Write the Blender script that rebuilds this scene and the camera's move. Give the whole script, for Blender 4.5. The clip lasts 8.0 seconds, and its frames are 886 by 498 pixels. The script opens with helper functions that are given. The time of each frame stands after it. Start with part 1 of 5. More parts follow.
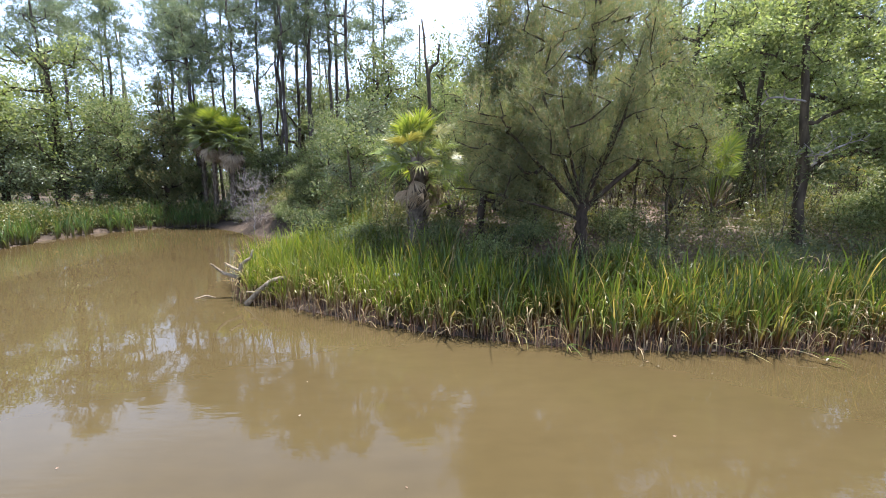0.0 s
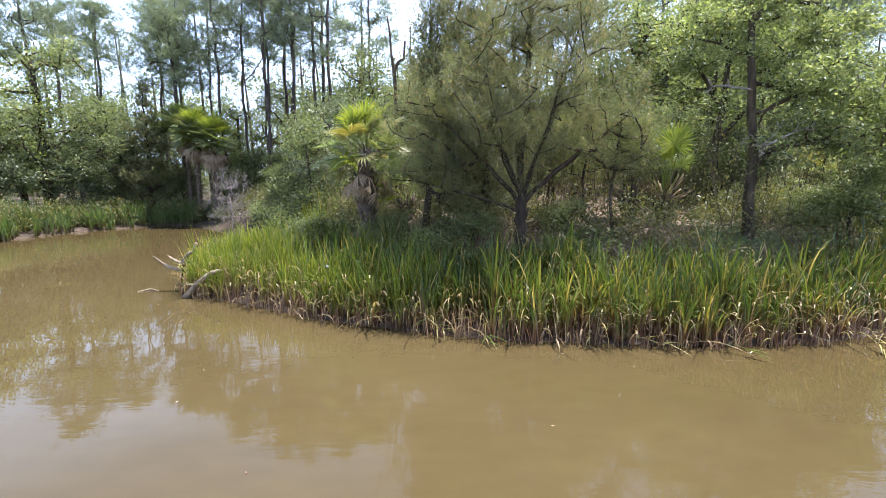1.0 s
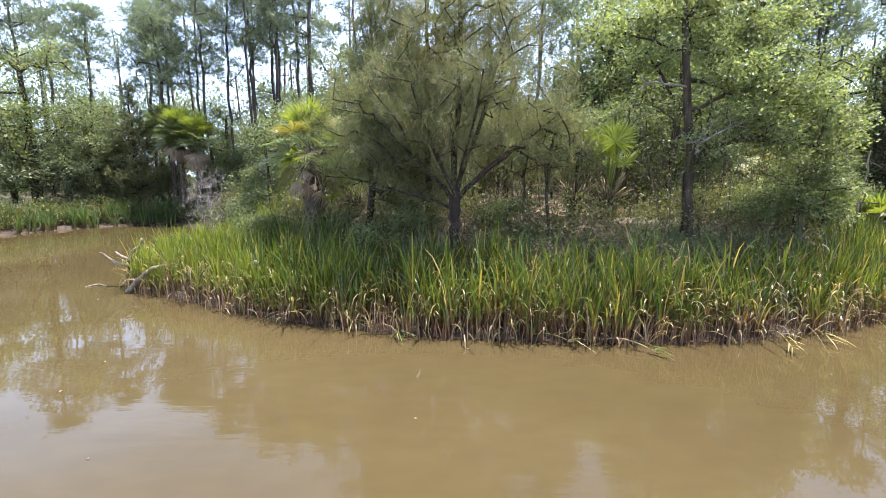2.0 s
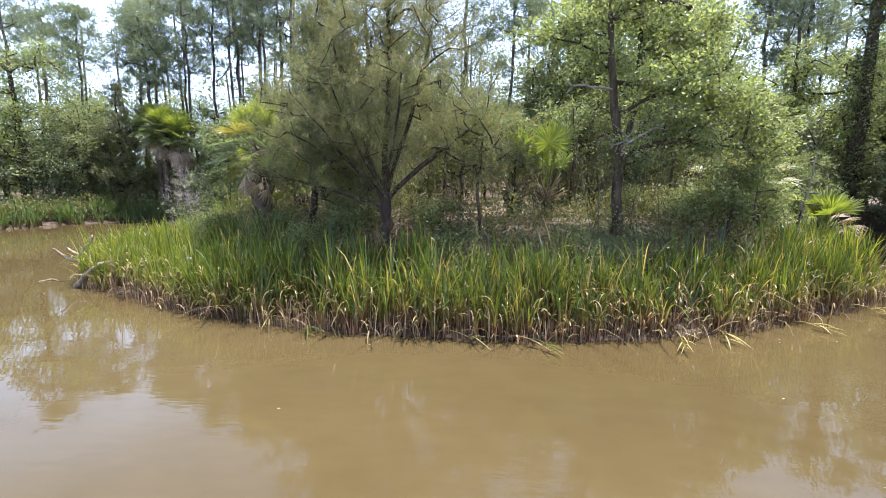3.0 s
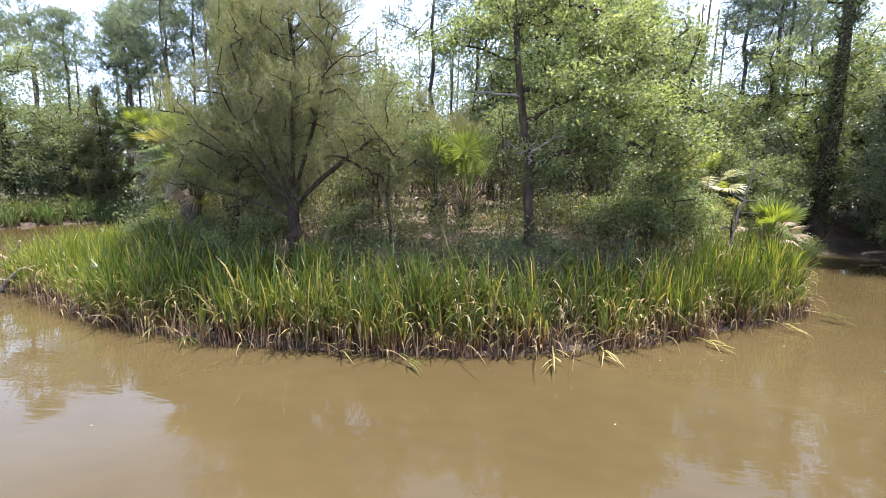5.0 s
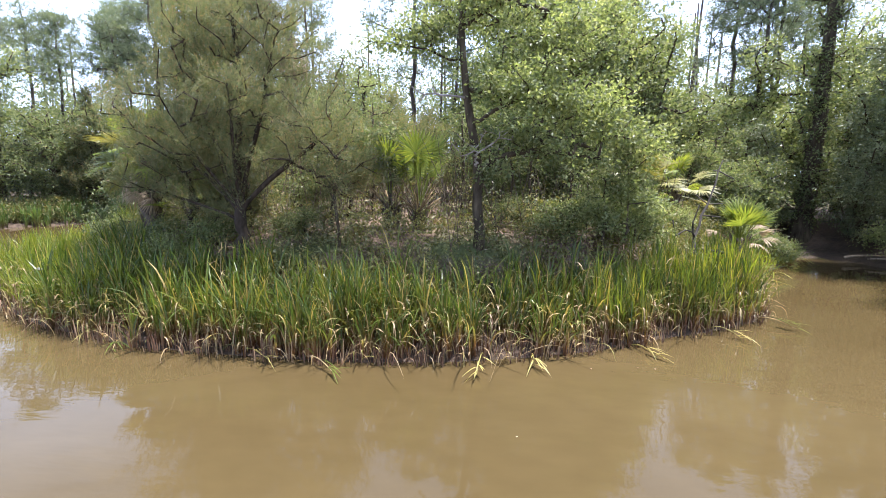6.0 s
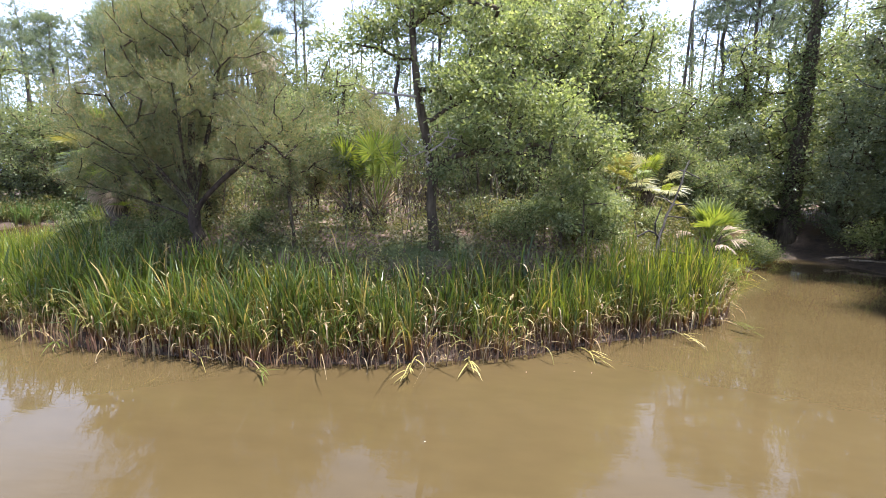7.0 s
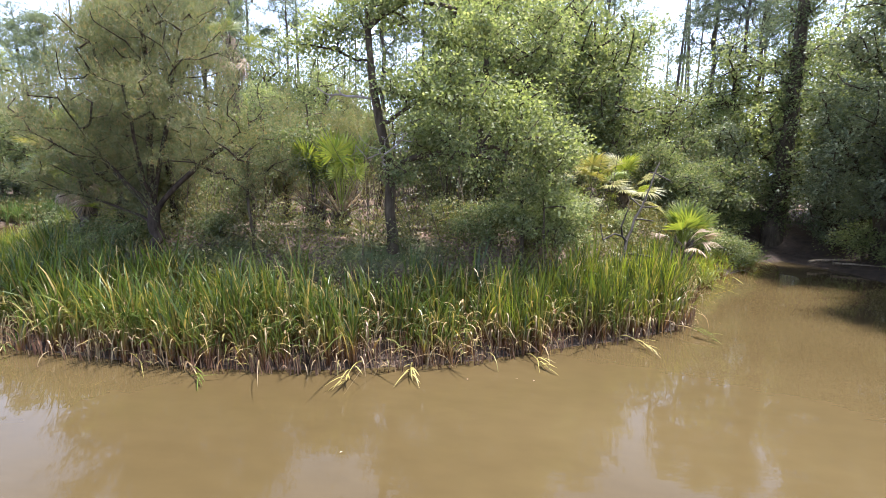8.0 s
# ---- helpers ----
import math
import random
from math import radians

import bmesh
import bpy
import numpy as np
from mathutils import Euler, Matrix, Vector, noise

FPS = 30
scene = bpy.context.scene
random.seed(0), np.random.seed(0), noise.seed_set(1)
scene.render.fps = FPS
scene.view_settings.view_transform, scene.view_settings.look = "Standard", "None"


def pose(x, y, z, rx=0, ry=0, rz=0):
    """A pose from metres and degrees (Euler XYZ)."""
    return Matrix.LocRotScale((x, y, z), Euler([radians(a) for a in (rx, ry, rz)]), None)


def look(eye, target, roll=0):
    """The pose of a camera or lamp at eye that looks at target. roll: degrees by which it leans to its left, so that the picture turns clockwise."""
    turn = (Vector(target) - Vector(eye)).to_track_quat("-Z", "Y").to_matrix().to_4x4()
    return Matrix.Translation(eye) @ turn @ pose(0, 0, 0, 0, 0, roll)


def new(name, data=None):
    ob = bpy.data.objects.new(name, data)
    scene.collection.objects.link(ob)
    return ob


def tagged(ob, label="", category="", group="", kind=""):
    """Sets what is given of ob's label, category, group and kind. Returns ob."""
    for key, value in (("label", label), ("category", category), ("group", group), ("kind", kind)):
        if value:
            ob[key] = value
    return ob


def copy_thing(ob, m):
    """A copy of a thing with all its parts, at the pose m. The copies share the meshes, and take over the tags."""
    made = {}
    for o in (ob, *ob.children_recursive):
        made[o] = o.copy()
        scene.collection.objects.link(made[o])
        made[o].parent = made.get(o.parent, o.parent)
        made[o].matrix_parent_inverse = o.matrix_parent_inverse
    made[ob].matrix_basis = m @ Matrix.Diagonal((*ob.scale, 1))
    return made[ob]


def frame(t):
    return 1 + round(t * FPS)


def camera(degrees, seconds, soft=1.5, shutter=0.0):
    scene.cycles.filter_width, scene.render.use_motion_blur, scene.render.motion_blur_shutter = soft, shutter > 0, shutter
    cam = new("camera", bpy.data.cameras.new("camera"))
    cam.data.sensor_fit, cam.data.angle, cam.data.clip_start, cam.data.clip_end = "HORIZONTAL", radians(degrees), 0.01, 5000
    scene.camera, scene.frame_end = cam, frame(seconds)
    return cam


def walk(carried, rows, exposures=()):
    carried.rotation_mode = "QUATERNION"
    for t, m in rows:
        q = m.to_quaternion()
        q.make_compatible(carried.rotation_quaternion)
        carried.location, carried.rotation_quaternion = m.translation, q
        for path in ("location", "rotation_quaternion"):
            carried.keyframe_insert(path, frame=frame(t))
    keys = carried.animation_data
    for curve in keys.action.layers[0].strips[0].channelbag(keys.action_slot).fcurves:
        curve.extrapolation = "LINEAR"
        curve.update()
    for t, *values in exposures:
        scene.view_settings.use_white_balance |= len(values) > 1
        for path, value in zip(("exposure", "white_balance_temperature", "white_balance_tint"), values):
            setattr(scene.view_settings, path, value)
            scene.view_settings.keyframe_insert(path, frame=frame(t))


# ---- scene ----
cam = camera(90.0, 8.0, soft=0.9)
# seconds, eye (x, y, z), pitch, lean, yaw
PATH = [
    (0.0, 0.000, 0.000, 2.919, -9.92, -0.18, -1.07),
    (0.5, 0.772, 0.056, 2.777, -9.57, -0.10, -0.44),
    (1.0, 1.520, 0.096, 2.643, -9.31, -0.10, 0.17),
    (1.5, 2.271, 0.123, 2.560, -9.15, -0.11, 0.74),
    (3.0, 4.735, -0.086, 2.623, -9.42, -0.42, 2.44),
    (3.5, 5.454, -0.033, 2.660, -9.48, -0.49, 2.94),
    (4.0, 5.985, 0.045, 2.721, -9.53, -0.55, 3.36),
    (4.5, 6.427, 0.102, 2.791, -9.64, -0.57, 3.74),
    (6.0, 8.202, 0.450, 2.886, -9.51, -0.50, 5.24),
    (6.5, 8.767, 0.558, 2.899, -9.53, -0.51, 5.66),
    (7.0, 9.279, 0.639, 2.913, -9.62, -0.54, 6.07),
    (7.5, 9.750, 0.735, 2.938, -9.74, -0.54, 6.46),
    (8.0, 10.220, 0.857, 2.999, -9.81, -0.60, 6.82),
]
walk(cam, [(t, pose(x, y, z, 90 + pitch, 0, yaw) @ pose(0, 0, 0, 0, 0, -lean)) for t, x, y, z, pitch, lean, yaw in PATH],
     exposures=[(0.0, 1.58, 5800, 12), (1.5, 1.70, 5830, 13), (3.5, 1.77, 5850, 14), (8.0, 1.80, 5900, 17)])

# ---- light ----
SUN_AZ, SUN_EL = radians(64.0), radians(73.0)   # azimuth from +y towards +x
world = bpy.data.worlds.new("sky")
scene.world = world
world.use_nodes = True
wn, wl = world.node_tree.nodes, world.node_tree.links
wn.clear()
sky = wn.new("ShaderNodeTexSky")
sky.sky_type = "NISHITA"
sky.sun_disc = False
sky.sun_elevation, sky.sun_rotation = SUN_EL, SUN_AZ
sky.air_density, sky.dust_density, sky.ozone_density = 1.0, 1.5, 1.0
# thin white summer cloud over the blue
wtc = wn.new("ShaderNodeTexCoord")
wmap = wn.new("ShaderNodeMapping")
wmap.inputs["Scale"].default_value = (1.2, 1.2, 3.0)
wnoise = wn.new("ShaderNodeTexNoise")
wnoise.inputs["Scale"].default_value, wnoise.inputs["Detail"].default_value = 1.6, 6.0
wramp = wn.new("ShaderNodeValToRGB")
wramp.color_ramp.elements[0].position, wramp.color_ramp.elements[1].position = 0.34, 0.58
wmix = wn.new("ShaderNodeMix")
wmix.data_type = "RGBA"
wmix.inputs["B"].default_value = (8.4, 10.3, 13.6, 1)
wbg = wn.new("ShaderNodeBackground")
wbg.inputs["Strength"].default_value = 0.074
wout = wn.new("ShaderNodeOutputWorld")
wl.new(wtc.outputs["Generated"], wmap.inputs["Vector"])
wl.new(wmap.outputs["Vector"], wnoise.inputs["Vector"])
wl.new(wnoise.outputs["Fac"], wramp.inputs["Fac"])
wramp.color_ramp.elements[0].color = (0.45, 0.45, 0.45, 1)
# the haze and cloud stand thick over the horizon and open overhead
wsep, wfade, wmul = wn.new("ShaderNodeSeparateXYZ"), wn.new("ShaderNodeMapRange"), wn.new("ShaderNodeMath")
wfade.interpolation_type = "SMOOTHSTEP"
for key, val in (("From Min", 0.34), ("From Max", 0.80), ("To Min", 1.0), ("To Max", 0.12)):
    wfade.inputs[key].default_value = val
wmul.operation = "MULTIPLY"
wl.new(wtc.outputs["Generated"], wsep.inputs["Vector"])
wl.new(wsep.outputs["Z"], wfade.inputs["Value"])
wl.new(wramp.outputs["Color"], wmul.inputs[0])
wl.new(wfade.outputs["Result"], wmul.inputs[1])
wl.new(wmul.outputs["Value"], wmix.inputs["Factor"])
wl.new(sky.outputs["Color"], wmix.inputs["A"])
wl.new(wmix.outputs["Result"], wbg.inputs["Color"])
wl.new(wbg.outputs["Background"], wout.inputs["Surface"])

sun = new("sun", bpy.data.lights.new("sun", "SUN"))
sun.data.energy, sun.data.angle, sun.data.color = 5.0, radians(3.0), (1.0, 0.95, 0.86)
to_sun = Vector((math.sin(SUN_AZ) * math.cos(SUN_EL), math.cos(SUN_AZ) * math.cos(SUN_EL), math.sin(SUN_EL)))
sun.matrix_world = look(to_sun * 60, (0, 0, 0))


# ---- materials ----
def node_mat(name):
    m = bpy.data.materials.new(name)
    m.use_nodes = True
    m.node_tree.nodes.clear()
    return m, m.node_tree.nodes, m.node_tree.links


def ramp_node(n, stops):
    r = n.new("ShaderNodeValToRGB")
    e = r.color_ramp.elements
    while len(e) < len(stops):
        e.new(0.5)
    for el, (p, c) in zip(e, stops):
        el.position, el.color = p, (*c, 1)
    return r


def noise_node(n, l, scale, detail=4.0, coord="Object", stretch=(1, 1, 1), rough=0.55):
    tc, mp, tx = n.new("ShaderNodeTexCoord"), n.new("ShaderNodeMapping"), n.new("ShaderNodeTexNoise")
    mp.inputs["Scale"].default_value = stretch
    tx.inputs["Scale"].default_value, tx.inputs["Detail"].default_value, tx.inputs["Roughness"].default_value = scale, detail, rough
    l.new(tc.outputs[coord], mp.inputs["Vector"])
    l.new(mp.outputs["Vector"], tx.inputs["Vector"])
    return tx


def mix_rgb(n, l, fac, a, b, blend="MIX"):
    m = n.new("ShaderNodeMix")
    m.data_type, m.blend_type = "RGBA", blend
    for sock, v in (("Factor", fac), ("A", a), ("B", b)):
        if isinstance(v, (int, float)):
            m.inputs[sock].default_value = v
        elif isinstance(v, tuple):
            m.inputs[sock].default_value = (*v, 1)
        else:
            l.new(v, m.inputs[sock])
    return m.outputs["Result"]


def leaf_mat(name, stops, through_col, trans=0.4, rough=0.42, attr_stops=None, patch=0.6, patch_col=None, spec=0.5):
    """Leaves: each its own tone, patches of tone through the crown, light passing through."""
    m, n, l = node_mat(name)
    geo = n.new("ShaderNodeNewGeometry")
    r = ramp_node(n, stops)
    l.new(geo.outputs["Random Per Island"], r.inputs["Fac"])
    col = r.outputs["Color"]
    nz = noise_node(n, l, patch, 3.0)
    pr = ramp_node(n, [(0.35, (0.7, 0.7, 0.7)), (0.65, patch_col or (1.25, 1.22, 1.1))])
    l.new(nz.outputs["Fac"], pr.inputs["Fac"])
    col = mix_rgb(n, l, 1.0, col, pr.outputs["Color"], "MULTIPLY")
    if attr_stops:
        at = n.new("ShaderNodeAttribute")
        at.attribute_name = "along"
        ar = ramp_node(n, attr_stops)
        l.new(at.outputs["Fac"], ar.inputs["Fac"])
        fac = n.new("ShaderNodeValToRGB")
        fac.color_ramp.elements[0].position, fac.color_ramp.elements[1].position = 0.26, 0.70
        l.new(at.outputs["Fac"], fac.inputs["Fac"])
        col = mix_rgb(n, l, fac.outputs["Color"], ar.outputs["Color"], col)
    b = n.new("ShaderNodeBsdfPrincipled")
    b.inputs["Roughness"].default_value = rough
    b.inputs["Specular IOR Level"].default_value = spec
    l.new(col, b.inputs["Base Color"])
    t = n.new("ShaderNodeBsdfTranslucent")
    l.new(mix_rgb(n, l, 1.0, col, through_col, "MULTIPLY"), t.inputs["Color"])
    ms, o = n.new("ShaderNodeMixShader"), n.new("ShaderNodeOutputMaterial")
    ms.inputs["Fac"].default_value = trans
    l.new(b.outputs["BSDF"], ms.inputs[1])
    l.new(t.outputs["BSDF"], ms.inputs[2])
    l.new(ms.outputs["Shader"], o.inputs["Surface"])
    return m


def bark_mat(name, dark, light, scale=9.0, stretch=(1, 1, 0.25), rough=0.9, bump=0.6):
    m, n, l = node_mat(name)
    nz = noise_node(n, l, scale, 6.0, stretch=stretch)
    big = noise_node(n, l, 1.3, 3.0)
    r = ramp_node(n, [(0.32, dark), (0.68, light)])
    l.new(nz.outputs["Fac"], r.inputs["Fac"])
    br = ramp_node(n, [(0.35, (0.75, 0.75, 0.75)), (0.7, (1.15, 1.15, 1.1))])
    l.new(big.outputs["Fac"], br.inputs["Fac"])
    b, o, bp = n.new("ShaderNodeBsdfPrincipled"), n.new("ShaderNodeOutputMaterial"), n.new("ShaderNodeBump")
    b.inputs["Roughness"].default_value = rough
    b.inputs["Specular IOR Level"].default_value = 0.2
    bp.inputs["Strength"].default_value, bp.inputs["Distance"].default_value = bump, 0.03
    l.new(nz.outputs["Fac"], bp.inputs["Height"])
    l.new(bp.outputs["Normal"], b.inputs["Normal"])
    l.new(mix_rgb(n, l, 1.0, r.outputs["Color"], br.outputs["Color"], "MULTIPLY"), b.inputs["Base Color"])
    l.new(b.outputs["BSDF"], o.inputs["Surface"])
    return m


def water_mat():
    m, n, l = node_mat("muddy_water")
    b, o = n.new("ShaderNodeBsdfPrincipled"), n.new("ShaderNodeOutputMaterial")
    silt = noise_node(n, l, 0.16, 4.0, stretch=(1, 1.7, 1))
    fine = noise_node(n, l, 2.2, 3.0, stretch=(1, 2.2, 1))
    r = ramp_node(n, [(0.3, (0.056, 0.0393, 0.0162)), (0.7, (0.073, 0.0526, 0.0229))])
    l.new(silt.outputs["Fac"], r.inputs["Fac"])
    fr = ramp_node(n, [(0.3, (0.95, 0.95, 0.95)), (0.7, (1.05, 1.05, 1.05))])
    l.new(fine.outputs["Fac"], fr.inputs["Fac"])
    l.new(mix_rgb(n, l, 1.0, r.outputs["Color"], fr.outputs["Color"], "MULTIPLY"), b.inputs["Base Color"])
    b.inputs["Roughness"].default_value = 0.02
    b.inputs["IOR"].default_value = 1.35
    swell = noise_node(n, l, 0.55, 2.0, stretch=(0.6, 1.5, 1))
    rip = noise_node(n, l, 4.5, 2.0, stretch=(0.5, 1.7, 1))
    calm = noise_node(n, l, 0.22, 2.0)
    cr = ramp_node(n, [(0.40, (0.15, 0.15, 0.15)), (0.62, (1, 1, 1))])
    l.new(calm.outputs["Fac"], cr.inputs["Fac"])
    b1, b2 = n.new("ShaderNodeBump"), n.new("ShaderNodeBump")
    b1.inputs["Strength"].default_value, b1.inputs["Distance"].default_value = 1.0, 0.0055
    b2.inputs["Distance"].default_value = 0.0022
    l.new(cr.outputs["Color"], b2.inputs["Strength"])
    l.new(swell.outputs["Fac"], b1.inputs["Height"])
    l.new(rip.outputs["Fac"], b2.inputs["Height"])
    l.new(b1.outputs["Normal"], b2.inputs["Normal"])
    l.new(b2.outputs["Normal"], b.inputs["Normal"])
    l.new(b.outputs["BSDF"], o.inputs["Surface"])
    return m


def ground_mat():
    """Leaf litter on the high ground, weeds in patches, wet dark mud towards the creek."""
    m, n, l = node_mat("creek_bank_soil")
    b, o, bp = n.new("ShaderNodeBsdfPrincipled"), n.new("ShaderNodeOutputMaterial"), n.new("ShaderNodeBump")
    litter = noise_node(n, l, 14.0, 6.0, rough=0.7)
    lr = ramp_node(n, [(0.30, (0.075, 0.045, 0.025)), (0.50, (0.125, 0.082, 0.054)), (0.68, (0.22, 0.155, 0.115))])
    l.new(litter.outputs["Fac"], lr.inputs["Fac"])
    weed = noise_node(n, l, 0.5, 4.0)
    wr = ramp_node(n, [(0.50, (0, 0, 0)), (0.62, (1, 1, 1))])
    l.new(weed.outputs["Fac"], wr.inputs["Fac"])
    dry = mix_rgb(n, l, wr.outputs["Color"], lr.outputs["Color"], (0.075, 0.085, 0.028))
    mud = noise_node(n, l, 5.0, 5.0)
    mr = ramp_node(n, [(0.3, (0.030, 0.020, 0.013)), (0.7, (0.085, 0.057, 0.038))])
    l.new(mud.outputs["Fac"], mr.inputs["Fac"])
    geo, sep, hr = n.new("ShaderNodeNewGeometry"), n.new("ShaderNodeSeparateXYZ"), n.new("ShaderNodeMapRange")
    l.new(geo.outputs["Position"], sep.inputs["Vector"])
    l.new(sep.outputs["Z"], hr.inputs["Value"])
    hr.inputs["From Min"].default_value, hr.inputs["From Max"].default_value = 0.62, 1.15
    l.new(mix_rgb(n, l, hr.outputs["Result"], mr.outputs["Color"], dry), b.inputs["Base Color"])
    b.inputs["Roughness"].default_value = 0.75
    b.inputs["Specular IOR Level"].default_value = 0.3
    bp.inputs["Strength"].default_value, bp.inputs["Distance"].default_value = 0.8, 0.05
    l.new(litter.outputs["Fac"], bp.inputs["Height"])
    l.new(bp.outputs["Normal"], b.inputs["Normal"])
    l.new(b.outputs["BSDF"], o.inputs["Surface"])
    return m


WATER, GROUND = water_mat(), ground_mat()
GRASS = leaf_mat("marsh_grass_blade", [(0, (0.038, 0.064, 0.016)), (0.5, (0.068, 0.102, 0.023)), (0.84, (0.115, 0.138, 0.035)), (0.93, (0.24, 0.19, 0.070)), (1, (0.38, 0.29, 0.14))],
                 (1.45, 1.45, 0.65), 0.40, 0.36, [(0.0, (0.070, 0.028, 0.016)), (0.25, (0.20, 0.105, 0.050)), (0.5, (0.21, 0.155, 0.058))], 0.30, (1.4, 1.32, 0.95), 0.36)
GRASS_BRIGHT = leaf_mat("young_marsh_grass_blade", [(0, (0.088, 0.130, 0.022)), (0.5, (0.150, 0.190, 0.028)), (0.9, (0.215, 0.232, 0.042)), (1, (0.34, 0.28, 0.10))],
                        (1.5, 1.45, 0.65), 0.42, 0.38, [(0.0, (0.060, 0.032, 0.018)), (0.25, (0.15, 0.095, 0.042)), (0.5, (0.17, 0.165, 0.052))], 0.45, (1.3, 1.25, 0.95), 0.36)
GRASS_FAR = leaf_mat("bank_grass_blade", [(0, (0.055, 0.105, 0.03)), (0.6, (0.09, 0.15, 0.042)), (1, (0.16, 0.19, 0.06))], (1.4, 1.4, 0.7), 0.4, 0.45,
                     [(0.0, (0.07, 0.045, 0.025)), (0.25, (0.10, 0.085, 0.035))], 0.5)
STRAW = leaf_mat("dry_reed", [(0, (0.24, 0.17, 0.08)), (0.6, (0.37, 0.28, 0.15)), (1, (0.20, 0.11, 0.06))], (1.2, 1.1, 0.8), 0.3, 0.5)
OAK_LEAF = leaf_mat("oak_leaf", [(0, (0.108, 0.138, 0.060)), (0.6, (0.192, 0.222, 0.098)), (1, (0.305, 0.315, 0.175))], (1.45, 1.48, 0.80), 0.50, 0.47, patch=0.9, spec=0.4)
SHRUB_LEAF = leaf_mat("shrub_leaf", [(0, (0.082, 0.108, 0.050)), (0.6, (0.140, 0.166, 0.074)), (1, (0.230, 0.236, 0.126))], (1.42, 1.45, 0.85), 0.47, 0.50, patch=0.8, spec=0.38)
WAX_LEAF = leaf_mat("waxy_leaf", [(0, (0.094, 0.115, 0.062)), (0.6, (0.138, 0.165, 0.088)), (1, (0.231, 0.240, 0.140))], (1.3, 1.35, 0.8), 0.28, 0.36, patch=0.7)
CEDAR_LEAF = leaf_mat("cedar_spray", [(0, (0.092, 0.108, 0.052)), (0.6, (0.150, 0.164, 0.080)), (0.90, (0.228, 0.214, 0.112)), (1, (0.295, 0.170, 0.090))],
                      (1.4, 1.4, 0.8), 0.46, 0.55, patch=0.9)
PINE_LEAF = leaf_mat("pine_needle", [(0, (0.102, 0.130, 0.090)), (0.6, (0.148, 0.176, 0.118)), (1, (0.205, 0.225, 0.150))], (1.4, 1.45, 0.95), 0.46, 0.5, patch=0.4)
FROND = leaf_mat("palm_frond", [(0, (0.115, 0.170, 0.036)), (1, (0.225, 0.255, 0.062))], (1.5, 1.4, 0.55), 0.46, 0.46, patch=1.2, spec=0.3)
FROND_GREY = leaf_mat("grey_green_palm_frond", [(0, (0.105, 0.135, 0.060)), (1, (0.19, 0.21, 0.095))], (1.4, 1.35, 0.7), 0.36, 0.36, patch=1.2)
FROND_OLD = leaf_mat("yellowing_palm_frond", [(0, (0.15, 0.165, 0.052)), (1, (0.25, 0.225, 0.085))], (1.3, 1.2, 0.6), 0.35, 0.45, patch=1.5)
FROND_DEAD = leaf_mat("dead_palm_frond", [(0, (0.17, 0.125, 0.088)), (1, (0.34, 0.265, 0.195))], (1.2, 1.1, 0.8), 0.25, 0.7, patch=1.5)
STUB = leaf_mat("reed_stub", [(0, (0.09, 0.040, 0.022)), (0.6, (0.17, 0.088, 0.048)), (1, (0.30, 0.20, 0.11))], (1, 1, 1), 0.1, 0.7)
STRAW_GREEN = leaf_mat("yellowing_reed", [(0, (0.21, 0.20, 0.06)), (1, (0.32, 0.27, 0.10))], (1.2, 1.1, 0.7), 0.35, 0.45)
WEED_LEAF = leaf_mat("weed_leaf", [(0, (0.084, 0.095, 0.036)), (0.6, (0.145, 0.148, 0.056)), (1, (0.24, 0.20, 0.10))], (1.5, 1.5, 0.6), 0.38, 0.45, patch=0.8)
FOAM = bark_mat("grubby_foam", (0.22, 0.21, 0.16), (0.36, 0.345, 0.29), 20.0, (1, 1, 1), 0.8, 0.3)
LITTER = leaf_mat("fallen_leaf", [(0, (0.12, 0.07, 0.04)), (0.6, (0.26, 0.17, 0.11)), (1, (0.42, 0.34, 0.26))], (1, 1, 1), 0.1, 0.7)
BARK_OAK = bark_mat("oak_bark", (0.030, 0.021, 0.013), (0.112, 0.086, 0.056))
BARK_CEDAR = bark_mat("cedar_bark", (0.022, 0.015, 0.010), (0.072, 0.051, 0.036), 14.0)
BARK_PINE = bark_mat("pine_bark", (0.042, 0.033, 0.028), (0.125, 0.10, 0.085), 7.0)
BARK_PALM = bark_mat("palm_trunk_fibre", (0.055, 0.040, 0.028), (0.18, 0.14, 0.105), 12.0, (1, 1, 0.6))
STALK = bark_mat("dry_palm_stalk", (0.11, 0.075, 0.040), (0.32, 0.235, 0.13), 12.0)
DEAD_WOOD = bark_mat("bleached_dead_wood", (0.10, 0.072, 0.046), (0.34, 0.27, 0.19), 14.0)
PALE_TWIG = bark_mat("pale_dead_twig", (0.19, 0.155, 0.14), (0.38, 0.33, 0.31), 10.0)
GREY_TWIG = bark_mat("grey_dead_twig", (0.032, 0.027, 0.022), (0.11, 0.095, 0.082), 10.0)


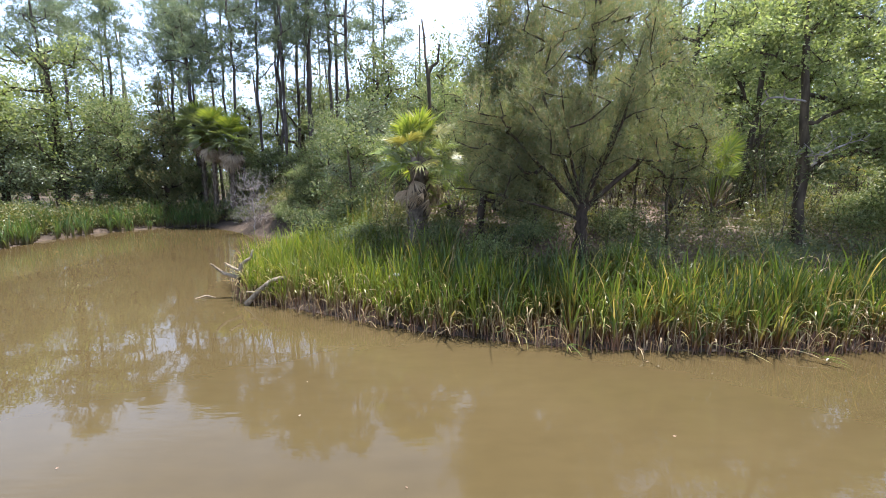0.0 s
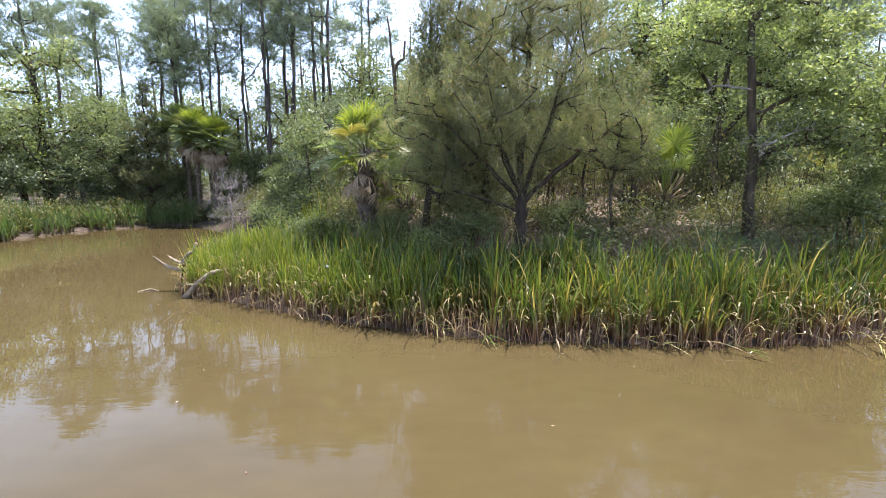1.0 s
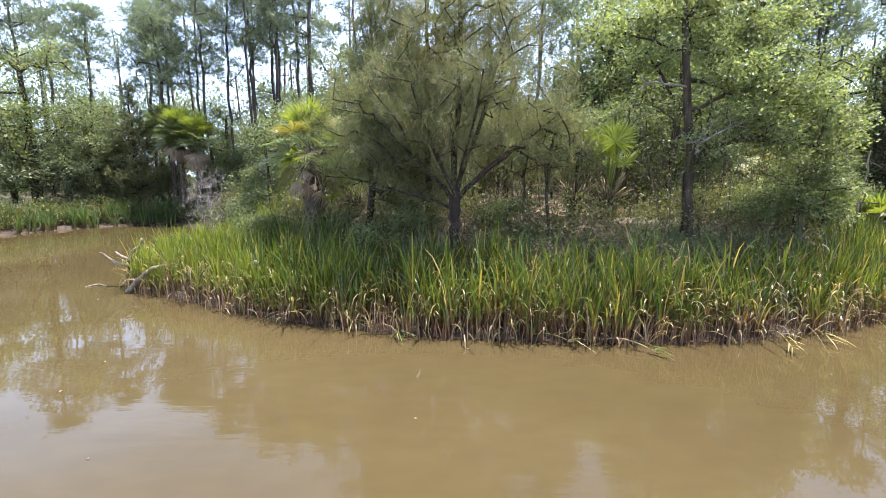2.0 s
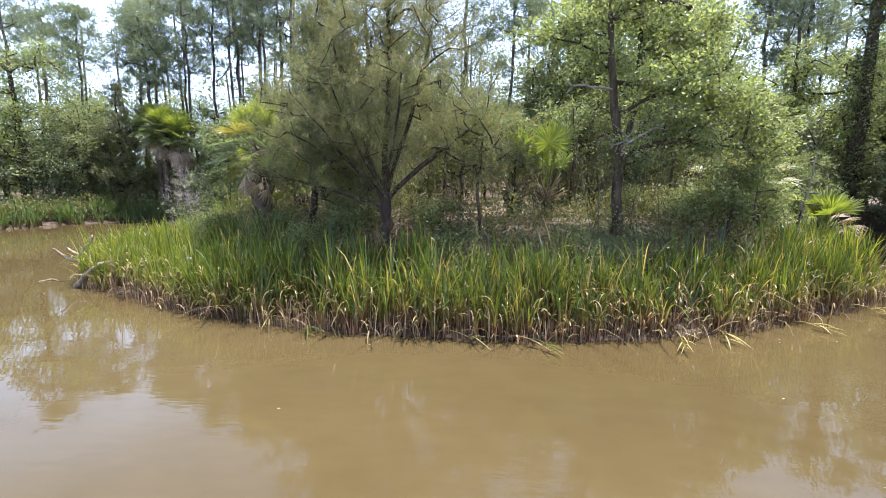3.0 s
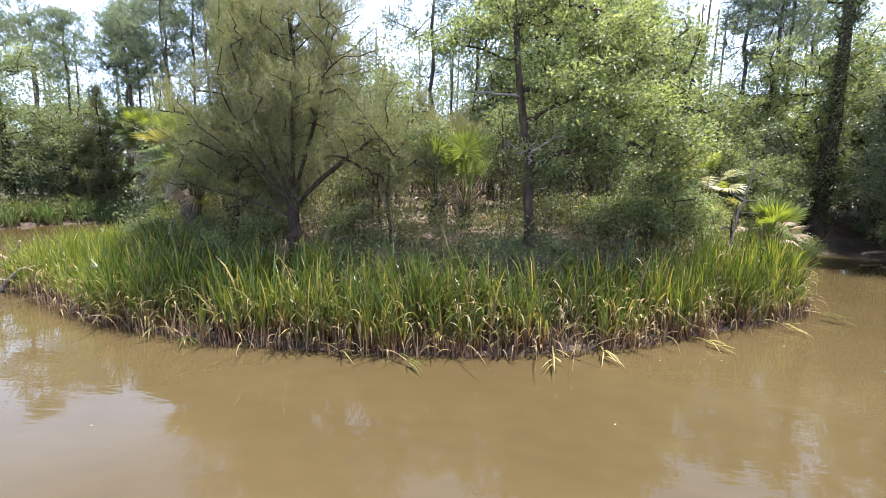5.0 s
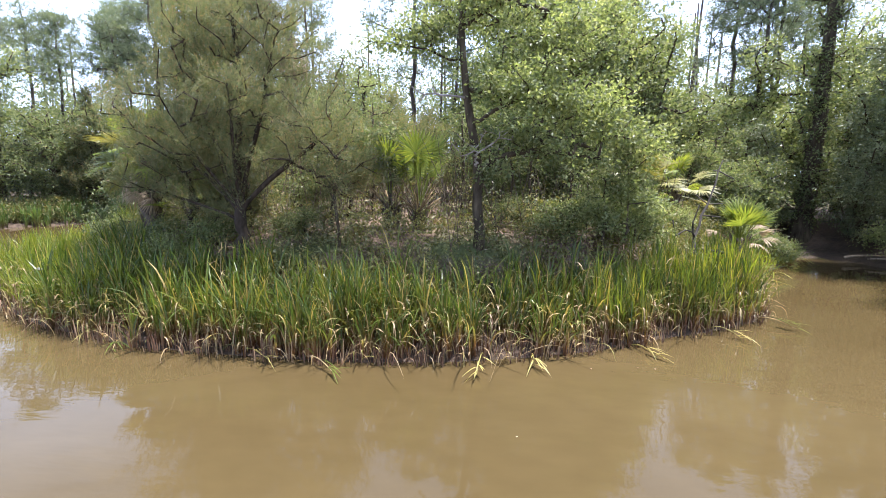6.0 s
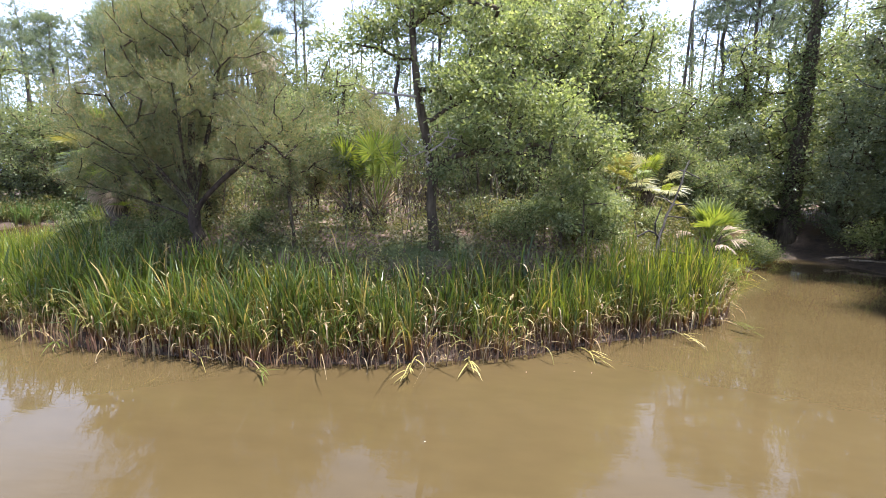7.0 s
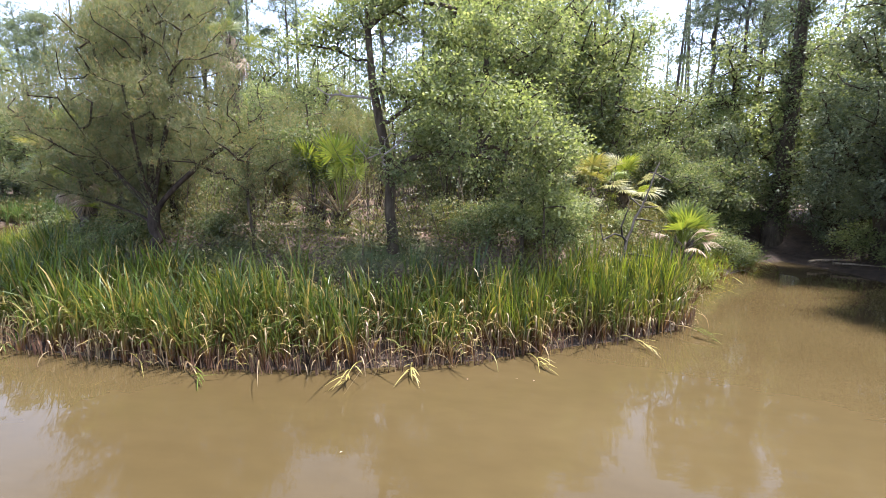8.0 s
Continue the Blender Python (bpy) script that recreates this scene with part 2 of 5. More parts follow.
# ---- mesh helpers ----
def mesh_of(name, V, tris=None, quads=None, material=None, smooth=False, along=None):
    V = np.asarray(V, dtype=np.float32).reshape(-1, 3)
    tris = np.zeros((0, 3), np.int32) if tris is None else np.asarray(tris, np.int32).reshape(-1, 3)
    quads = np.zeros((0, 4), np.int32) if quads is None else np.asarray(quads, np.int32).reshape(-1, 4)
    me = bpy.data.meshes.new(name)
    me.vertices.add(len(V))
    me.vertices.foreach_set("co", V.ravel())
    idx = np.concatenate([tris.ravel(), quads.ravel()])
    me.loops.add(len(idx))
    me.loops.foreach_set("vertex_index", idx)
    me.polygons.add(len(tris) + len(quads))
    starts = np.concatenate([np.arange(len(tris)) * 3, len(tris) * 3 + np.arange(len(quads)) * 4]).astype(np.int32)
    me.polygons.foreach_set("loop_start", starts)
    me.polygons.foreach_set("use_smooth", np.full(len(starts), smooth))
    if along is not None:
        a = me.attributes.new("along", "FLOAT", "POINT")
        a.data.foreach_set("value", np.asarray(along, np.float32))
    me.update(calc_edges=True)
    me.validate()
    if material:
        me.materials.append(material)
    return me


def thing(name, at, label, category, group="", kind="", turn=0.0):
    ob = new(name)
    ob.empty_display_size = 0.2
    ob.matrix_basis = pose(*at, 0, 0, turn)
    return tagged(ob, label, category, group, kind)


def part(name, me, parent, label="", m=None):
    ob = new(name, me)
    ob.parent = parent
    if m is not None:
        ob.matrix_basis = m
    if label:
        tagged(ob, label)
    return ob


def unit(a):
    return a / np.maximum(np.linalg.norm(a, axis=-1, keepdims=True), 1e-9)


def sticks(P, Q, rp, rq, sides=6):
    """Tapered round pieces from P to Q, all at once."""
    P, Q = np.asarray(P, float), np.asarray(Q, float)
    d = unit(Q - P)
    ref = np.where(np.abs(d[:, 2:3]) > 0.9, [[1.0, 0.0, 0.0]], [[0.0, 0.0, 1.0]])
    u = unit(np.cross(d, ref))
    v = np.cross(d, u)
    a = np.arange(sides) * 2 * np.pi / sides
    ring = u[:, None, :] * np.cos(a)[None, :, None] + v[:, None, :] * np.sin(a)[None, :, None]
    V = np.concatenate([P[:, None] + ring * np.asarray(rp)[:, None, None], Q[:, None] + ring * np.asarray(rq)[:, None, None]], 1)
    k = np.arange(sides)
    f = np.stack([k, (k + 1) % sides, (k + 1) % sides + sides, k + sides], 1)
    F = f[None] + (np.arange(len(P)) * 2 * sides)[:, None, None]
    return V.reshape(-1, 3), F.reshape(-1, 4)


def tube(pts, radii, sides=8, knots=0.0, rng=None):
    """One continuous round piece along a line of points, ends closed to a tip."""
    P = np.asarray(pts, float)
    d = unit(np.gradient(P, axis=0))
    ref = np.array([1.0, 0.02, 0.03]) if abs(d[:, 0]).mean() < 0.7 else np.array([0.02, 0.03, 1.0])
    u = unit(np.cross(d, ref))
    v = np.cross(d, u)
    a = np.arange(sides) * 2 * np.pi / sides
    rr = np.asarray(radii, float)[:, None] * np.ones((1, sides))
    if rng is not None and knots:
        rr = rr * (1 + rng.uniform(-knots, knots, rr.shape))
    V = P[:, None] + (u[:, None] * np.cos(a)[None, :, None] + v[:, None] * np.sin(a)[None, :, None]) * rr[..., None]
    V = np.concatenate([V.reshape(-1, 3), P[:1] - d[:1] * 0.3 * rr[0, 0], P[-1:] + d[-1:] * 0.6 * rr[-1, 0]])
    n = len(P)
    k = np.arange(sides)
    f = np.stack([k, (k + 1) % sides, (k + 1) % sides + sides, k + sides], 1)
    F = (f[None] + (np.arange(n - 1) * sides)[:, None, None]).reshape(-1, 4)
    t = np.concatenate([np.stack([np.full(sides, n * sides), (k + 1) % sides, k], 1),
                        np.stack([np.full(sides, n * sides + 1), k + (n - 1) * sides, (k + 1) % sides + (n - 1) * sides], 1)])
    return V, F, t


def joined(pieces):
    """Joins (V, quads, tris) pieces."""
    V, Q, T, off = [], [], [], 0
    for v, q, t in pieces:
        V.append(v)
        if q is not None and len(q):
            Q.append(np.asarray(q) + off)
        if t is not None and len(t):
            T.append(np.asarray(t) + off)
        off += len(v)
    return np.concatenate(V), (np.concatenate(Q) if Q else None), (np.concatenate(T) if T else None)


def rand_dirs(rng, n):
    return unit(rng.normal(size=(n, 3)))


def leaf_quads(rng, centres, axis_bias, size, aspect=0.5, up=0.9):
    """One folded leaf of four corners at each centre."""
    n = len(centres)
    a = unit(rand_dirs(rng, n) + axis_bias)
    nrm = unit(rand_dirs(rng, n) + np.array([0, 0, up]))
    s = unit(np.cross(a, nrm))
    nrm = np.cross(s, a)
    L = size * rng.uniform(0.65, 1.3, (n, 1))
    W = L * aspect * rng.uniform(0.8, 1.2, (n, 1))
    mid = centres + a * L * 0.45 - nrm * L * 0.06
    V = np.stack([centres, mid + s * W * 0.5 + nrm * W * 0.18, centres + a * L - nrm * L * 0.12, mid - s * W * 0.5 + nrm * W * 0.18], 1)
    b = (np.arange(n) * 4)[:, None]
    T = np.concatenate([b + [[0, 1, 2]], b + [[0, 2, 3]]])
    return V.reshape(-1, 3), T


def needle_tris(rng, centres, dirs, k, length, width, spread=0.7):
    """k thin blades fanning out from each centre round its direction."""
    n = len(centres)
    d = unit(np.repeat(dirs, k, 0) + rng.normal(size=(n * k, 3)) * spread)
    c = np.repeat(centres, k, 0) + rng.normal(size=(n * k, 3)) * length * 0.18
    s = unit(np.cross(d, rand_dirs(rng, n * k)))
    L = length * rng.uniform(0.6, 1.25, (n * k, 1))
    w = width * rng.uniform(0.7, 1.3, (n * k, 1))
    V = np.stack([c - s * w * 0.5, c + s * w * 0.5, c + d * L], 1)
    return V.reshape(-1, 3), np.arange(n * k * 3).reshape(-1, 3)


def skeleton_of(rng, trunk, tips, radius, step=0.5, lift=0.7, wobble=0.12, droop=0.0, mains=()):
    """Limbs from a trunk line to the tips, each joining the nearest lower limb. Returns trunk radii, and limb pieces P, Q, rp, rq."""
    trunk, tips = np.asarray(trunk, float), np.asarray(tips, float)
    nodes = [p for p in trunk]
    parent = [-1] + list(range(len(trunk) - 1))
    for pts in mains:
        line = curved_trunk(rng, pts, 9, 0.015)
        at = int(np.argmin(np.linalg.norm(trunk - line[0], axis=1)))
        for k, p in enumerate(line[1:]):
            nodes.append(p)
            parent.append(at if k == 0 else len(nodes) - 2)
    axis = np.array([np.linalg.norm(np.array(nodes) - t, axis=1).min() for t in tips])
    ends = []
    for i in np.argsort(axis):
        t = tips[i]
        N = np.array(nodes)
        d = np.linalg.norm(N - t, axis=1)
        cost = d + lift * np.maximum(0, N[:, 2] + 0.25 * d - t[2])
        cost[:max(1, len(trunk) // 5)] += 1.5
        j = int(np.argmin(cost))
        k = max(1, int(round(d[j] / step)))
        for q in range(1, k + 1):
            f = q / k
            p = nodes[j] * 0 + N[j] * (1 - f) + t * f
            if q < k:
                p = p + rng.normal(size=3) * wobble * step + np.array([0, 0, -droop]) * d[j] * f * (1 - f)
            nodes.append(p)
            parent.append(j if q == 1 else len(nodes) - 2)
        ends.append(len(nodes) - 1)
    count = np.zeros(len(nodes))
    count[ends] = 1
    for i in range(len(nodes) - 1, 0, -1):
        count[parent[i]] += count[i]
    r = radius * (np.maximum(count, 0.6) / max(count[0], 1)) ** 0.45
    N = np.array(nodes)
    nt = len(trunk)
    i = np.arange(nt, len(N))
    pa = np.array(parent)[nt:].astype(int)
    return np.maximum(r[:nt], radius * 0.12), N[pa], N[i], np.minimum(r[pa], r[i] * 1.25), r[i]


def in_blobs(rng, blobs, n, shell=0.45):
    """Points inside a set of (cx, cy, cz, rx, ry, rz) masses, thicker towards the outside."""
    B = np.asarray(blobs, float)
    w = (B[:, 3] * B[:, 4] * B[:, 5]) ** 0.75
    k = rng.choice(len(B), n, p=w / w.sum())
    d = rand_dirs(rng, n) * (rng.uniform(0, 1, (n, 1)) ** shell)
    return B[k, :3] + d * B[k, 3:]


def curved_trunk(rng, pts, n=12, wob=0.03):
    """A smooth line through a few points."""
    P = np.asarray(pts, float)
    s = np.concatenate([[0], np.cumsum(np.linalg.norm(np.diff(P, axis=0), axis=1))])
    t = np.linspace(0, s[-1], n)
    C = np.stack([np.interp(t, s, P[:, k]) for k in range(3)], 1)
    for _ in range(2):
        C[1:-1] = (C[:-2] + 2 * C[1:-1] + C[2:]) / 4
    C[1:-1] += rng.normal(size=(n - 2, 3)) * wob * np.array([1, 1, 0.2])
    return C


def woody(ob, rng, trunk, tips, radius, bark, sides=8, step=0.5, lift=0.7, wobble=0.12, droop=0.0, flare=1.35, mains=()):
    rt, P, Q, rp, rq = skeleton_of(rng, trunk, tips, radius, step, lift, wobble, droop, mains)
    rt = rt * (1 + (flare - 1) * np.exp(-np.arange(len(rt)) / 1.2))
    v2, q2 = sticks(P, Q, rp, rq, 5)
    v, q, t = joined([tube(trunk, rt, sides + 2, 0.07, rng), (v2, q2, None)])
    part("trunk", mesh_of("trunk", v, t, q, bark, True), ob)
    thin = rq < radius * 0.34
    return P[thin], Q[thin]


def along_twigs(rng, twigs, n):
    """n places along the thin limbs, thickest towards their outer ends, with the way each limb runs."""
    P, Q = twigs
    w = np.linalg.norm(Q - P, axis=1)
    k = rng.choice(len(P), n, p=w / w.sum())
    f = rng.uniform(0.1, 1.25, (n, 1))
    return P[k] + (Q[k] - P[k]) * f, unit(Q[k] - P[k])



def leafy(ob, rng, twigs, n_leaves, clump, size, material, aspect=0.5, up=0.8, hang=-0.15, k=20):
    """Leaves in flat sprays along the twigs, each spray a small pad with air round it."""
    c, d = along_twigs(rng, twigs, n_leaves // k)
    n = len(c)
    c = c + rng.normal(size=c.shape) * clump * np.array([1, 1, 0.5])
    reach = size * rng.uniform(1.3, 2.5, (n, 1))
    c, d, reach = np.repeat(c, k, 0), np.repeat(d, k, 0), np.repeat(reach, k, 0)
    off = rng.normal(size=c.shape) * np.array([1, 1, 0.6]) * reach
    v, t = leaf_quads(rng, c + off, unit(off) * 0.8 + d * 0.4 + np.array([0, 0, hang]), size, aspect, up)
    part("crown", mesh_of("crown", v, t, None, material), ob)


# ---- the creek and its banks ----
SHORE = np.array([  # the near bank's waterline, from far left round the grass point to the inlet and the bank beyond
    (-400, -60), (-60, -30), (-24, -12), (-18, 4), (-16.7, 12), (-16.3, 16.6), (-16.4, 19), (-15.5, 21.6), (-13.9, 23.3), (-12.2, 23.8), (-9.4, 21.4), (-7.0, 19.3),
    (-5.4, 17), (-5.0, 14.3), (-5.3, 12.4), (-4.9, 10.9), (-4.2, 9.8), (-2.3, 8.85), (-0.3, 7.85), (1.2, 7.35), (2.5, 7.0), (4.4, 6.85), (6.2, 6.8),
    (7.6, 6.95), (9.0, 7.3), (10.1, 7.7), (11.3, 8.35), (12.6, 8.95), (13.7, 9.6), (14.2, 10.3), (14.7, 11.5), (15.3, 12.7), (17.2, 15.0), (18.3, 15.9),
    (19.2, 17.3), (20.3, 17.7), (21.1, 16.6), (21.4, 15.0), (21.3, 13.0), (21.8, 9.5), (23.5, 3), (28, -10), (70, -40), (400, -90), (900, 300), (700, 900), (-700, 900), (-900, 300)])
UPLAND = np.array([  # foot of the higher, drier ground
    (-400, -55), (-60, -22), (-28, -4), (-22, 8), (-19.4, 15), (-18.4, 21), (-15.4, 25), (-11, 25.4), (-8.6, 21.2), (-5, 19.4), (-3.2, 15.5), (-2.8, 12.4), (-0.8, 10.4),
    (1.6, 9.1), (4, 8.5), (8, 8.4), (10.6, 9.2), (13.0, 10.9), (14.1, 12.4), (15.3, 14.2), (17.2, 17.0), (18.6, 19.0), (20.6, 19.6), (22.4, 17.8), (22.9, 15.0), (22.9, 11), (25.5, 2), (33, -8), (75, -36),
    (400, -85), (900, 300), (700, 900), (-700, 900), (-900, 300)])


def inside_by(poly, x, y):
    """Metres inside (plus) or outside (minus) the outline."""
    p = np.stack([np.ravel(x), np.ravel(y)], 1).astype(float)
    a, b = poly, np.roll(poly, -1, 0)
    best, odd = np.full(len(p), 1e9), np.zeros(len(p), bool)
    for (ax, ay), (bx, by) in zip(a, b):
        dx, dy = bx - ax, by - ay
        f = np.clip(((p[:, 0] - ax) * dx + (p[:, 1] - ay) * dy) / (dx * dx + dy * dy), 0, 1)
        best = np.minimum(best, np.hypot(p[:, 0] - ax - f * dx, p[:, 1] - ay - f * dy))
        odd ^= ((ay > p[:, 1]) != (by > p[:, 1])) & (p[:, 0] < ax + (p[:, 1] - ay) * dx / (dy if dy else 1e-9))
    return np.where(odd, best, -best).reshape(np.shape(x))


def rough_noise(x, y, s):
    return np.sin(x * 1.7 * s + 1.3 * np.sin(y * 1.1 * s)) * 0.5 + np.sin(y * 2.3 * s + 1.7 * np.sin(x * 0.9 * s) + 2.0) * 0.5


def height(x, y):
    x, y = np.asarray(x, float), np.asarray(y, float)
    d = inside_by(SHORE, x, y)
    u = inside_by(UPLAND, x, y)
    low = np.where(x < -11, 0.45, np.where(x > 17, 0.6, 1.0))
    marsh = np.where(d < 0, np.maximum(d * 0.35, -0.9), 0.26 * (1 - np.exp(-np.maximum(d, 0) / 0.5)))
    k = np.clip((u + 0.6) / 2.2, 0, 1)
    bank = (1.25 * k * k * (3 - 2 * k) + 0.65 * (1 - np.exp(-np.maximum(u - 1, 0) / 7.0))) * low
    return marsh + bank + np.where(d > 0.3, 0.04 * rough_noise(x, y, 1.3) + 0.02 * rough_noise(x, y, 4.1), 0)


def ground_at(x, y):
    return float(height(np.array([x]), np.array([y]))[0])


def spaced(lo, hi, step, far, grow=1.35):
    inner = list(np.arange(lo, hi + step / 2, step))
    s, v = step, hi
    while v < far:
        s *= grow
        v += s
        inner.append(v)
    s, v = step, lo
    while v > -far:
        s *= grow
        v -= s
        inner.insert(0, v)
    return np.array(inner)


gx, gy = spaced(-23, 25, 0.28, 900), spaced(5.5, 29, 0.28, 900)
GX, GY = np.meshgrid(gx, gy)
GZ = height(GX, GY)
nx, ny = len(gx), len(gy)
ii, jj = np.meshgrid(np.arange(nx - 1), np.arange(ny - 1))
b0 = (jj * nx + ii).ravel()
ground = new("ground", mesh_of("ground", np.stack([GX, GY, GZ], -1), None, np.stack([b0, b0 + 1, b0 + nx + 1, b0 + nx], 1), GROUND, True))
tagged(ground, "brown leaf-littered creek bank with wet mud at the waterline", "ground", kind="structure")
wx, wy = spaced(-30, 30, 3.0, 880), spaced(-10, 30, 3.0, 880)
WX, WY = np.meshgrid(wx, wy)
ii, jj = np.meshgrid(np.arange(len(wx) - 1), np.arange(len(wy) - 1))
b0 = (jj * len(wx) + ii).ravel()
water = new("water", mesh_of("water", np.stack([WX, WY, WX * 0], -1), None, np.stack([b0, b0 + 1, b0 + len(wx) + 1, b0 + len(wx)], 1), WATER, True))
tagged(water, "still muddy brown creek water reflecting trees and sky", "water", kind="structure")


# ---- kinds of plants ----
def blades(rng, x, y, z, height_m, lean, width, segs=4, bend=0.35, lean_dir=None):
    """Long grass leaves: folded strips that bow over towards the tip."""
    n = len(x)
    th = rng.uniform(0, 2 * np.pi, n) if lean_dir is None else lean_dir
    d = np.stack([np.cos(th), np.sin(th), np.zeros(n)], 1)
    s = np.stack([-np.sin(th), np.cos(th), np.zeros(n)], 1)
    tw = rng.uniform(-0.9, 0.9, (n, 1))
    s = unit(s * np.cos(tw) + d * np.sin(tw))
    t = np.linspace(0, 1, segs + 1)
    bow = np.reshape(bend, (-1, 1)) * (1.0 if np.ndim(bend) else rng.uniform(0.1, 1.6, (n, 1)))
    out = lean[:, None] * t + bow * t ** 3
    up = t - 0.62 * np.maximum(out - 0.20, 0) ** 1.15
    base = np.stack([x, y, z], 1)
    C = base[:, None] + (d[:, None] * out[..., None] + np.array([0, 0, 1.0]) * up[..., None]) * height_m[:, None, None]
    w = width[:, None] * np.interp(t, [0, 0.25, 0.6, 0.85, 1], [0.7, 1.0, 0.92, 0.6, 0.05]) * 0.5
    V = np.stack([C - s[:, None] * w[..., None], C + s[:, None] * w[..., None]], 2)
    m = 2 * (segs + 1)
    k = np.arange(segs) * 2
    f = np.stack([k, k + 1, k + 3, k + 2], 1)
    F = (f[None] + (np.arange(n) * m)[:, None, None]).reshape(-1, 4)
    return V.reshape(-1, 3), F, np.tile(np.repeat(t, 2), n)


def scatter(rng, n, box, keep):
    """n points in the box for which keep(x, y) is true."""
    X, Y = [], []
    while sum(map(len, X)) < n:
        x, y = rng.uniform(box[0], box[1], n * 2), rng.uniform(box[2], box[3], n * 2)
        k = keep(x, y)
        X.append(x[k])
        Y.append(y[k])
    return np.concatenate(X)[:n], np.concatenate(Y)[:n]


def grass_stand(name, label, rng, n_plants, box, keep, tall, per=7, width=0.020, material=None, wild=0.22, bend=0.24, tuft=1, gather=0.09):
    """Upright plants in tufts, each of several leaves from one foot; some stand stiff, some arch right over."""
    x, y = scatter(rng, n_plants // tuft, box, keep)
    m = len(x) * tuft
    th = np.repeat(tall * rng.uniform(0.55, 1.15, len(x)) * (1 + 0.14 * rough_noise(x, y, 1.9)), tuft) * rng.uniform(0.82, 1.1, m)
    x, y = np.repeat(x, tuft) + rng.normal(0, gather, m), np.repeat(y, tuft) + rng.normal(0, gather, m)
    x, y, th = np.repeat(x, per), np.repeat(y, per), np.repeat(th, per)
    n = len(x)
    x, y = x + rng.normal(0, 0.022, n), y + rng.normal(0, 0.022, n)
    z = height(x, y) - 0.05
    arch = rng.uniform(0, 1, n)
    hgt = th * np.where(arch > 0.72, rng.uniform(0.55, 0.95, n), rng.uniform(0.6, 1.1, n))
    lean = np.abs(rng.normal(0, wild, n)) + np.where(arch > 0.72, 0.10, 0.0)
    out = bend * np.where(arch > 0.72, rng.uniform(1.2, 3.0, n), rng.uniform(0.2, 1.0, n))
    v, f, a = blades(rng, x, y, np.maximum(z, -0.12), hgt, lean, width * rng.uniform(0.7, 1.35, n), 6, out)
    ob = new(name, mesh_of(name, v, None, f, material, False, a))
    return tagged(ob, label, "grass", kind="stuff")


def pine(rng, at, tall, crown_from, lean=(0, 0), radius=0.19, tips=70, tufts=6, spread=2.2, group="pines on the bank"):
    ob = thing("pine_tree", at, "tall slender pine with bare trunk and open needle crown", "tree", group)
    trunk = curved_trunk(rng, [(0, 0, -0.3), (lean[0] * 0.4, lean[1] * 0.4, tall * 0.5), (lean[0], lean[1], tall)], 14, 0.05)
    h = rng.uniform(0, 1, tips) ** 0.65
    zz = crown_from + (tall + 0.5 - crown_from) * h
    rr = spread * np.sin(np.pi * (0.30 + 0.66 * h)) ** 0.7 * rng.uniform(0.3, 1.0, tips)
    an = rng.uniform(0, 2 * np.pi, tips)
    cx = np.interp(zz, trunk[:, 2], trunk[:, 0])
    cy = np.interp(zz, trunk[:, 2], trunk[:, 1])
    tip = np.stack([cx + rr * np.cos(an), cy + rr * np.sin(an), zz + 0.12 * rr], 1)
    # a few dead stubs below the crown
    k = 7
    sz, sa = rng.uniform(crown_from * 0.55, crown_from, k), rng.uniform(0, 6.28, k)
    stub = np.stack([np.interp(sz, trunk[:, 2], trunk[:, 0]) + 0.6 * np.cos(sa), np.interp(sz, trunk[:, 2], trunk[:, 1]) + 0.6 * np.sin(sa), sz + 0.1], 1)
    P, Q = woody(ob, rng, trunk, np.concatenate([tip, stub]), radius, BARK_PINE, 7, 0.55, 0.5, 0.10)
    live = Q[:, 2] > crown_from + 0.1
    c, d = along_twigs(rng, (P[live], Q[live]), int(tips * 1.5))
    c = np.concatenate([c, tip])
    d = np.concatenate([d, unit(tip - np.stack([cx, cy, zz - 0.4], 1))])
    puff = rng.uniform(0.6, 1.2, (len(c), 1))
    c, d, puff = np.repeat(c, tufts, 0), np.repeat(d, tufts, 0), np.repeat(puff, tufts, 0)
    off = rng.normal(size=c.shape) * np.array([0.26, 0.26, 0.15]) * puff
    d = unit(d * 0.4 + unit(off) * 0.5 + rng.normal(size=c.shape) * 0.3 + np.array([0, 0, 0.4]))
    v, t = needle_tris(rng, c + off, d, 7, 0.27, 0.034, 0.7)
    part("crown", mesh_of("crown", v, t, None, PINE_LEAF), ob)
    return ob


def cedar(rng, at, trunk_pts, blobs, n_tips, radius, sprays=26, label="bushy red cedar with feathery olive-green sprays", blade=0.016, mains=()):
    ob = thing("cedar_tree", at, label, "tree")
    trunk = curved_trunk(rng, trunk_pts, 14, 0.03)
    tips = in_blobs(rng, blobs, n_tips, 0.5)
    twigs = woody(ob, rng, trunk, tips, radius, BARK_CEDAR, 8, 0.32, 0.9, 0.13, mains=mains)
    c, d = along_twigs(rng, twigs, n_tips * sprays)
    c = c + rng.normal(size=c.shape) * np.array([0.11, 0.11, 0.09])
    d = unit(d * 0.5 + rng.normal(size=c.shape) * 0.35 + np.array([0, 0, 0.55]))
    k = 20
    along = np.tile(np.linspace(0, 1, k), len(c))[:, None]
    c, d = np.repeat(c, k, 0), np.repeat(d, k, 0)
    c = c + d * along * 0.30 + rng.normal(size=c.shape) * 0.014
    v, t = needle_tris(rng, c, d, 1, 0.075, blade, 0.6)
    part("crown", mesh_of("crown", v, t, None, CEDAR_LEAF), ob)
    return ob


